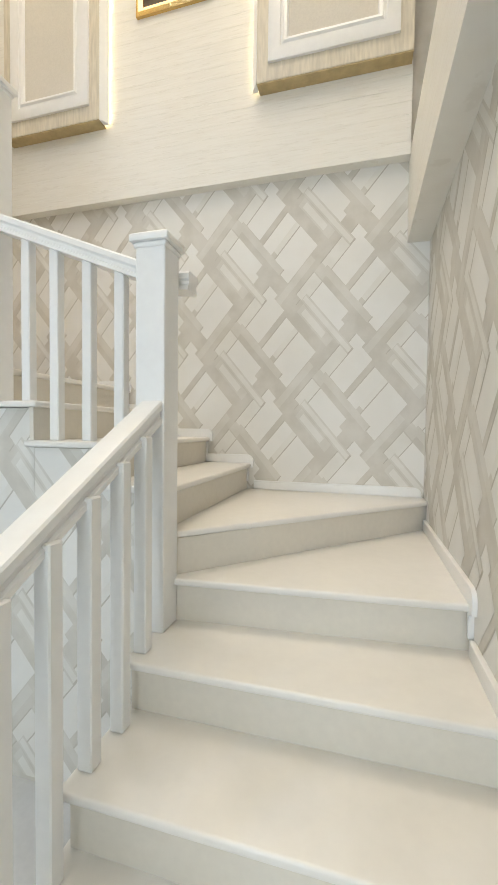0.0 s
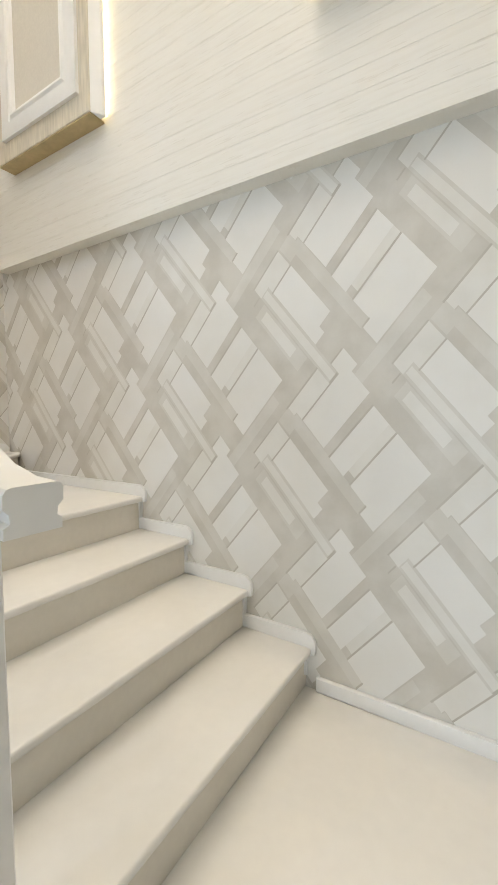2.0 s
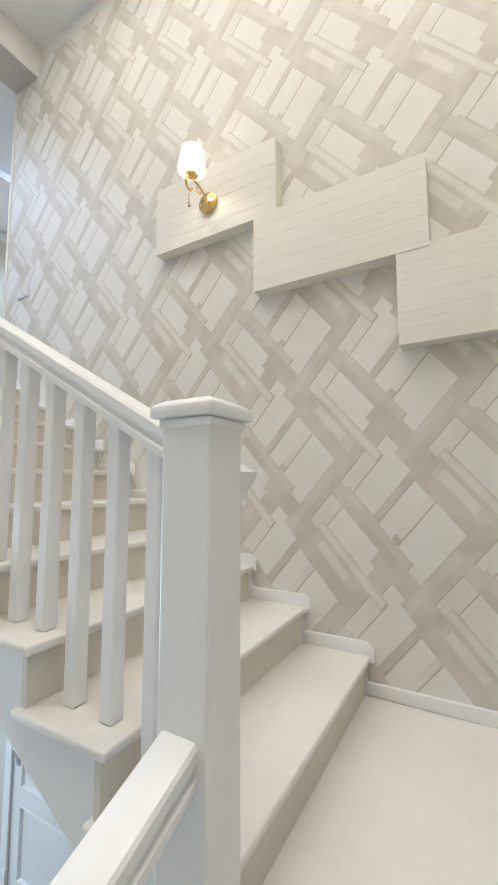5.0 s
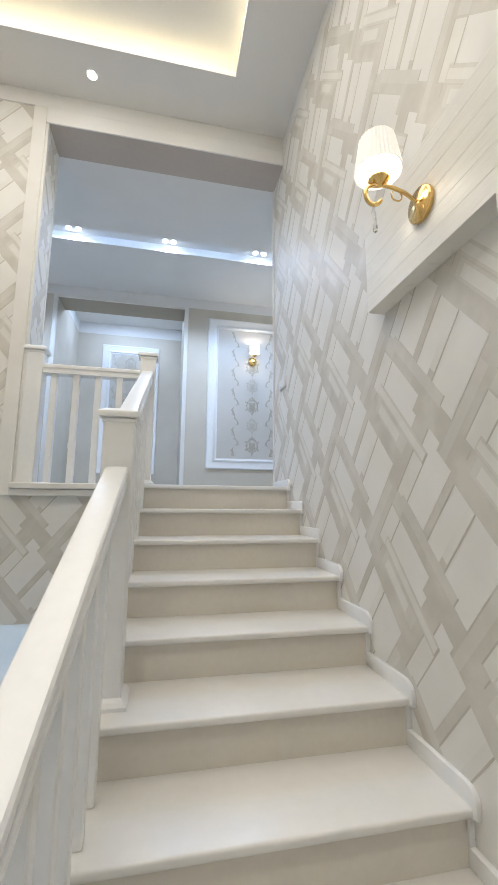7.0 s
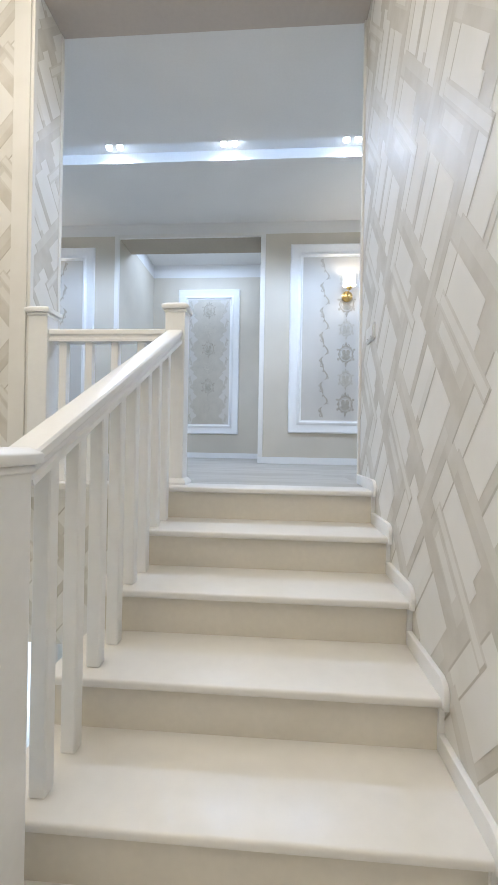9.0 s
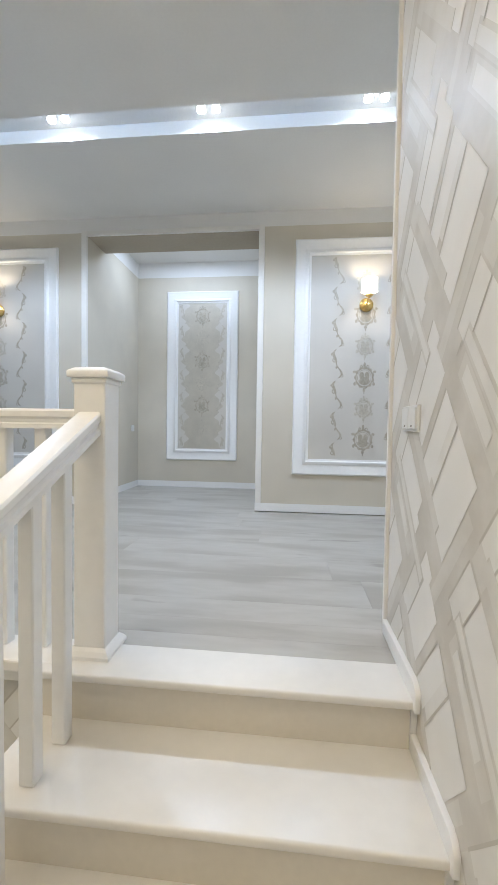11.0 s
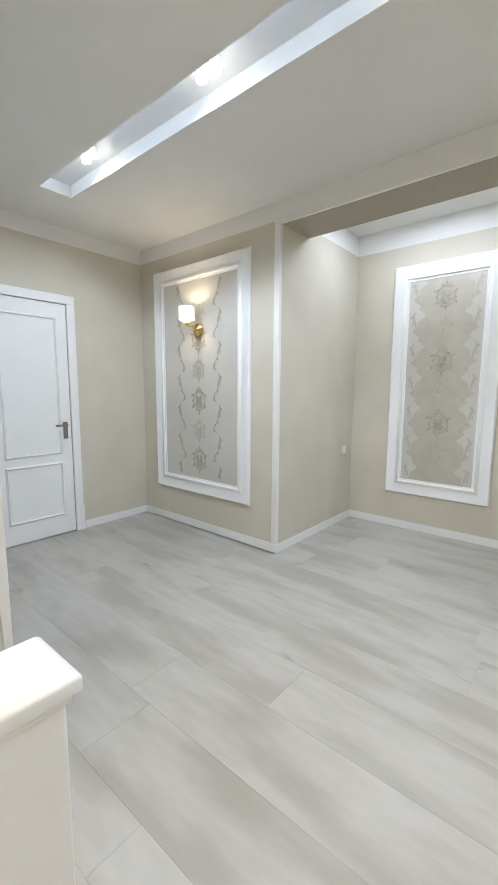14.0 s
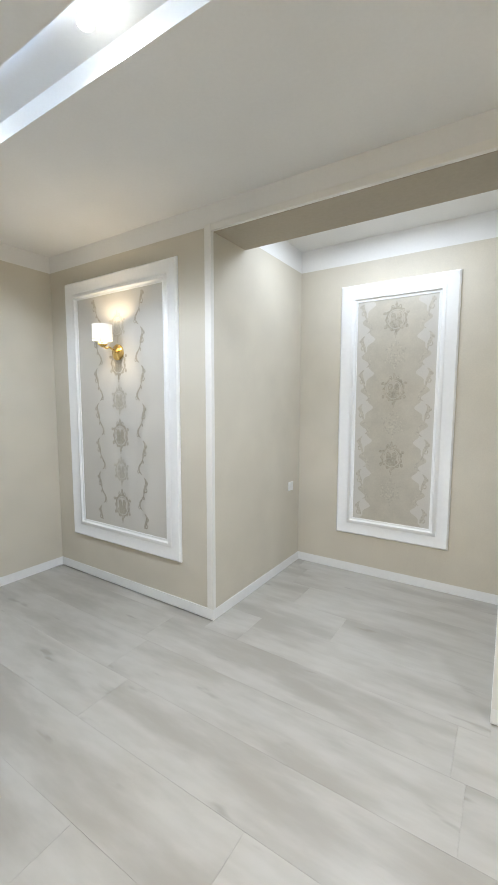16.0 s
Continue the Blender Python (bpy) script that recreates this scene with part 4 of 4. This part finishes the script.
# ---- lamps ----
def shade_bm(r0, r1, z0, z1, pleats=36):
    bm = bmesh.new()
    rings = []
    steps = pleats * 2
    for r, z in ((r0, z0), (r1, z1), (r1 - 0.004, z1), (r0 - 0.004, z0)):
        rings.append([bm.verts.new(((r + (0.003 if k % 2 else 0)) * math.cos(2 * math.pi * k / steps), (r + (0.003 if k % 2 else 0)) * math.sin(2 * math.pi * k / steps), z)) for k in range(steps)])
    for i in range(4):
        a, b = rings[i], rings[(i + 1) % 4]
        for k in range(steps):
            bm.faces.new((a[k], a[(k + 1) % steps], b[(k + 1) % steps], b[k]))
    return bm


def rounded_path(points, steps=5):
    # a smooth line through the points
    p = [Vector(q) for q in (points[0], *points, points[-1])]
    out = []
    for a, b, c, d in zip(p, p[1:], p[2:], p[3:]):
        for i in range(steps):
            f = i / steps
            out.append(0.5 * (2 * b + (c - a) * f + (2 * a - 5 * b + 4 * c - d) * f * f + (3 * b - a - 3 * c + d) * f ** 3))
    return out + [p[-1]]


def wall_lamp(m, scrolls, label, shade):
    """A brass wall lamp; its back plate stands on the plane y = 0 and it reaches towards +y."""
    lampthing = thing("wall_lamp", label, "wall lamp", "wall lamps")
    plate = smooth(part("back_plate", lathe_bm([(0.060, 0.0), (0.062, 0.004), (0.062, 0.016), (0.056, 0.022), (0.02, 0.026), (0.012, 0.03)], 32, pose(0, 0, 0, -90)), GOLD, lampthing))
    r0, r1, zs, hs, reach = shade
    arm = [(0, 0.02, 0.0), (0, 0.05, 0.012), (0, 0.09, 0.03), (0, reach - 0.03, zs - 0.055), (0, reach, zs - 0.04)] if not scrolls else [(0, 0.02, 0.0), (0, 0.06, 0.03), (0, 0.11, 0.045), (0, 0.16, 0.05), (0, reach + 0.02, 0.045), (0, reach + 0.045, 0.025), (0, reach + 0.05, -0.005), (0, reach + 0.035, -0.028), (0, reach + 0.01, -0.028), (0, reach - 0.005, -0.01)]
    arm = rounded_path(arm)
    bm = sweep_bm([(0.007 * math.cos(k * math.pi / 5), 0.007 * math.sin(k * math.pi / 5)) for k in range(10)], arm, up=(1, 0, 0))
    smooth(part("arm", bm, GOLD, lampthing))
    smooth(part("lamp_holder", lathe_bm([(0.012, zs - 0.05), (0.036, zs - 0.03), (0.034, zs - 0.022), (0.02, zs - 0.01), (0.016, zs + 0.02), (0.0145, zs + 0.03)], 24, Matrix.Translation((0, reach, 0))), GOLD, lampthing))
    smooth(part("shade", shade_bm(r0, r1, zs, zs + hs), SHADE, lampthing, "white pleated shade, lit"), 20)
    if not scrolls:
        for zz in (zs, zs + hs - 0.006):
            hoop = [(r0 * math.cos(k * math.pi / 20), r0 * math.sin(k * math.pi / 20), zz) for k in range(40)]
            smooth(part("shade_ring", sweep_bm([(0.003, 0.0), (0.0055, 0.0), (0.0055, 0.006), (0.003, 0.006)], hoop, closed=True), WHITE, lampthing)).location = (0, reach, 0)
    lampthing.children[3].location = (0, reach, 0)
    if scrolls:
        pts = [(0, 0.10 + 0.02 * math.cos(a), 0.018 + 0.02 * math.sin(a)) for a in [math.pi / 2 + i * 0.45 for i in range(13)]]
        bm = sweep_bm([(0.0026 * math.cos(k * math.pi / 4), 0.0026 * math.sin(k * math.pi / 4)) for k in range(8)], pts, up=(1, 0, 0))
        smooth(part("scroll", bm, GOLD, lampthing))
        smooth(part("crystal_drop", lathe_bm([(0.001, -0.135), (0.007, -0.128), (0.009, -0.118), (0.006, -0.10), (0.003, -0.06), (0.002, -0.03)], 8, Matrix.Translation((0, reach + 0.02, 0))), GLASS, lampthing, "clear crystal drop"))
    lampthing.matrix_world = m
    data = bpy.data.lights.new("bulb", "POINT")
    data.energy, data.color, data.shadow_soft_size = LAMP_WATTS * (0.4 if scrolls else 1.0), (1.0, 0.92, 0.80), 0.022
    b = new("bulb_light", data)
    b.location = m @ Vector((0, reach, zs + hs * 0.6))
    return lampthing


LAMP_WATTS = 3.2
wall_lamp(pose(FACE_W, 1.205, 4.513, 0, 0, -90), True, "brass scroll-arm wall lamp with a lit pleated shade and crystal drop", (0.078, 0.058, 0.094, 0.122, 0.165))
for lx in (1.70, -1.945):
    wall_lamp(pose(lx, HALL_S + 0.004, 5.575), False, "brass wall lamp with a lit white drum shade", (0.070, 0.070, 0.075, 0.118, 0.15))


def downlight(x, y, z, mat, r=0.032):
    d = thing("downlight", "small round lit recessed downlight, from a set of one known and four added", "downlight", "recessed downlights")
    smooth(part("rim", lathe_bm([(r, 0.0), (r + 0.012, 0.0), (r + 0.012, -0.004), (r + 0.002, -0.006)], 24), WHITE, d))
    smooth(part("lens", lathe_bm([(0.001, -0.001), (r, -0.002), (r, -0.010), (0.001, -0.014)], 24), mat, d, "glowing lamp face"))
    d.location = (x, y, z)


# fittings for the known spot and for the four added ones
for sx, sy in WELL_SPOTS_PART_ADDED:
    downlight(sx, sy, CEIL_WELL - 0.0005, BULB_WARM)
for sx in SPOT_X:
    t = thing("twin_spotlight", "pair of small lit spotlights in the ceiling slot", "spotlight", "ceiling slot spotlights")
    for d in (-0.05, 0.05):
        smooth(part("lens", lathe_bm([(0.001, 0.0), (0.022, 0.002), (0.027, 0.006), (0.027, 0.018), (0.018, 0.020)], 20, Matrix.Translation((d, 0, 0))), BULB, t, "glowing lamp face"))
        smooth(part("housing", lathe_bm([(0.017, 0.0205), (0.027, 0.021), (0.027, 0.054), (0.001, 0.0545)], 20, Matrix.Translation((d, 0, 0))), WHITE, t, "white lamp housing"))
    t.location = (sx, -2.065, CEIL_HALL + 0.035)


# ---- doors ----
def panel_door(name, y0, y1, z0, z1, x, facing, handle_at, label):
    """A white two-panel door in a wall that runs along y; facing: the way of its room along x."""
    d = tagged(new(name), label, "door", kind="structure")
    w = 0.076
    box("leaf", (x, y0 + 0.004, z0 + 0.006), (x - facing * 0.04, y1 - 0.004, z1 - 0.004), WHITE, d, 0.002)
    prof = [(0.0, 0.0), (0.0, 0.006), (0.008, 0.016), (0.016, 0.008), (0.024, 0.0)]
    for a, b in ((z0 + 0.21, z0 + 0.685), (z0 + 0.80, z1 - 0.15)):
        pts = [(x, y0 + 0.12, a), (x, y1 - 0.12, a), (x, y1 - 0.12, b), (x, y0 + 0.12, b)]
        part("panel_moulding", sweep_bm([(-s, t) for s, t in prof], pts, up=(facing, 0, 0), closed=True), WHITE, d)
    f = facing * 0.018
    for a, b in ((y0 - w, y0), (y1, y1 + w)):
        box("casing", (x, a, z0 + 0.24), (x + f, b, z1), WHITE, d, 0.003)
        box("plinth_block", (x, a - 0.006, z0), (x + f * 1.4, b + 0.002, z0 + 0.24), WHITE, d, 0.003)
    box("head_casing", (x, y0 - w, z1), (x + f, y1 + w, z1 + w), WHITE, d, 0.003)
    hz = z0 + 1.05
    s = 1 if handle_at == y0 else -1
    hy = handle_at + s * 0.06
    h = part("handle_plate", box_bm(sorted_lo((x, hy - 0.022, hz - 0.13), (x + facing * 0.008, hy + 0.022, hz + 0.03)), sorted_hi((x, hy - 0.022, hz - 0.13), (x + facing * 0.008, hy + 0.022, hz + 0.03)), 0.003), CHROME, d, "dark chrome handle plate")
    part("lever", box_bm(sorted_lo((x + facing * 0.04, hy - 0.008, hz - 0.009), (x + facing * 0.055, hy + s * 0.11, hz + 0.009)), sorted_hi((x + facing * 0.04, hy - 0.008, hz - 0.009), (x + facing * 0.055, hy + s * 0.11, hz + 0.009)), 0.004), CHROME, h, "chrome lever")
    part("spindle", box_bm(sorted_lo((x, hy - 0.008, hz - 0.008), (x + facing * 0.045, hy + 0.008, hz + 0.008)), sorted_hi((x, hy - 0.008, hz - 0.008), (x + facing * 0.045, hy + 0.008, hz + 0.008)), 0.002), CHROME, h)
    return d


def sorted_lo(a, b):
    return [min(p, q) for p, q in zip(a, b)]


def sorted_hi(a, b):
    return [max(p, q) for p, q in zip(a, b)]


panel_door("door_1", DOOR_S, DOOR_N, FLOOR2, DOOR_TOP, HALL_E - 0.001, -1, DOOR_S, "closed white two-panel door with a dark chrome lever")
structure(box("door_backing", (HALL_E + 0.06, DOOR_S, FLOOR2), (HALL_E + 0.2, DOOR_N, DOOR_TOP), PLASTER), "plain wall behind the closed hall door")
panel_door("door_2", -0.50, 0.38, 0.0, 2.06, WALL_W + 0.021, 1, -0.50, "closed white panel door on the ground floor under the stair")


def plate(name, lo, hi, label, cat):
    ob = thing(name, label, cat)
    box("plate", lo, hi, PLASTIC, ob, 0.003)
    return ob


sw = plate("wall_switch", (WALL_W, -0.81, 4.425), (WALL_W + 0.011, -0.65, 4.508), "white double wall switch on the lattice wallpaper", "switch")
for sy in (-0.803, -0.728):
    box("rocker", (WALL_W + 0.011, sy, 4.432), (WALL_W + 0.016, sy + 0.071, 4.501), PLASTIC, sw, 0.003)
    box("mark", (WALL_W + 0.016, sy + 0.030, 4.440), (WALL_W + 0.0165, sy + 0.041, 4.445), CHROME, sw, label="small dark mark")
so = plate("socket", (ALC_E - 0.012, -4.46, 4.36), (ALC_E, -4.38, 4.44), "white wall socket on the beige alcove wall", "socket")
box("socket_face", (ALC_E - 0.015, -4.447, 4.373), (ALC_E - 0.012, -4.393, 4.427), PLASTIC, so, 0.002)

# ---- floorboards ----
floor = structure(box("floor", (HALL_W, ALC_S, FLOOR2 - 0.0115), (HALL_E, WELL_S - 0.1, FLOOR2 - 0.0085), LAMINATE), "pale grey oak laminate floor of the upper hall", "floor")
rng = random.Random(4)
PLANK_W, PLANK_L, meshes = 0.322, 1.85, {}
row, y = 0, WELL_S - 0.074
while y > ALC_S:
    y1 = max(-2.49 + PLANK_W * (math.ceil((y + 2.49) / PLANK_W - 0.01) - 1), ALC_S)
    if y > HALL_N + 0.001 > y1:
        y1 = HALL_N
    west, east = (HALL_W, HALL_E) if y1 > HALL_S - 0.05 else (ALC_W, ALC_E)
    if y > HALL_N + 0.001:
        west, east = WALL_W, 0.25
    x = west - rng.uniform(0.05, 1.7)
    while x < east:
        a, b = max(x, west), min(x + PLANK_L, east)
        if b - a > 0.03:
            key = (round(b - a, 3), round(y - y1, 3))
            if key not in meshes:
                lx, ly = (b - a) / 2 - 0.0003, (y - y1) / 2 - 0.0003
                bm = box_bm((-lx, -ly, -0.008), (lx, ly, 0.0))
                top = [e for e in bm.edges if all(v.co.z > -0.001 for v in e.verts)]
                bmesh.ops.bevel(bm, geom=top, offset=0.0003, segments=1, affect="EDGES")
                me = bpy.data.meshes.new("plank")
                bmesh.ops.recalc_face_normals(bm, faces=bm.faces)
                bm.to_mesh(me)
                bm.free()
                me.materials.append(LAMINATE)
                meshes[key] = me
            ob = new("plank", meshes[key])
            ob.parent = floor
            ob.location = ((a + b) / 2, (y + y1) / 2, FLOOR2)
        x += PLANK_L
    y, row = y1, row + 1
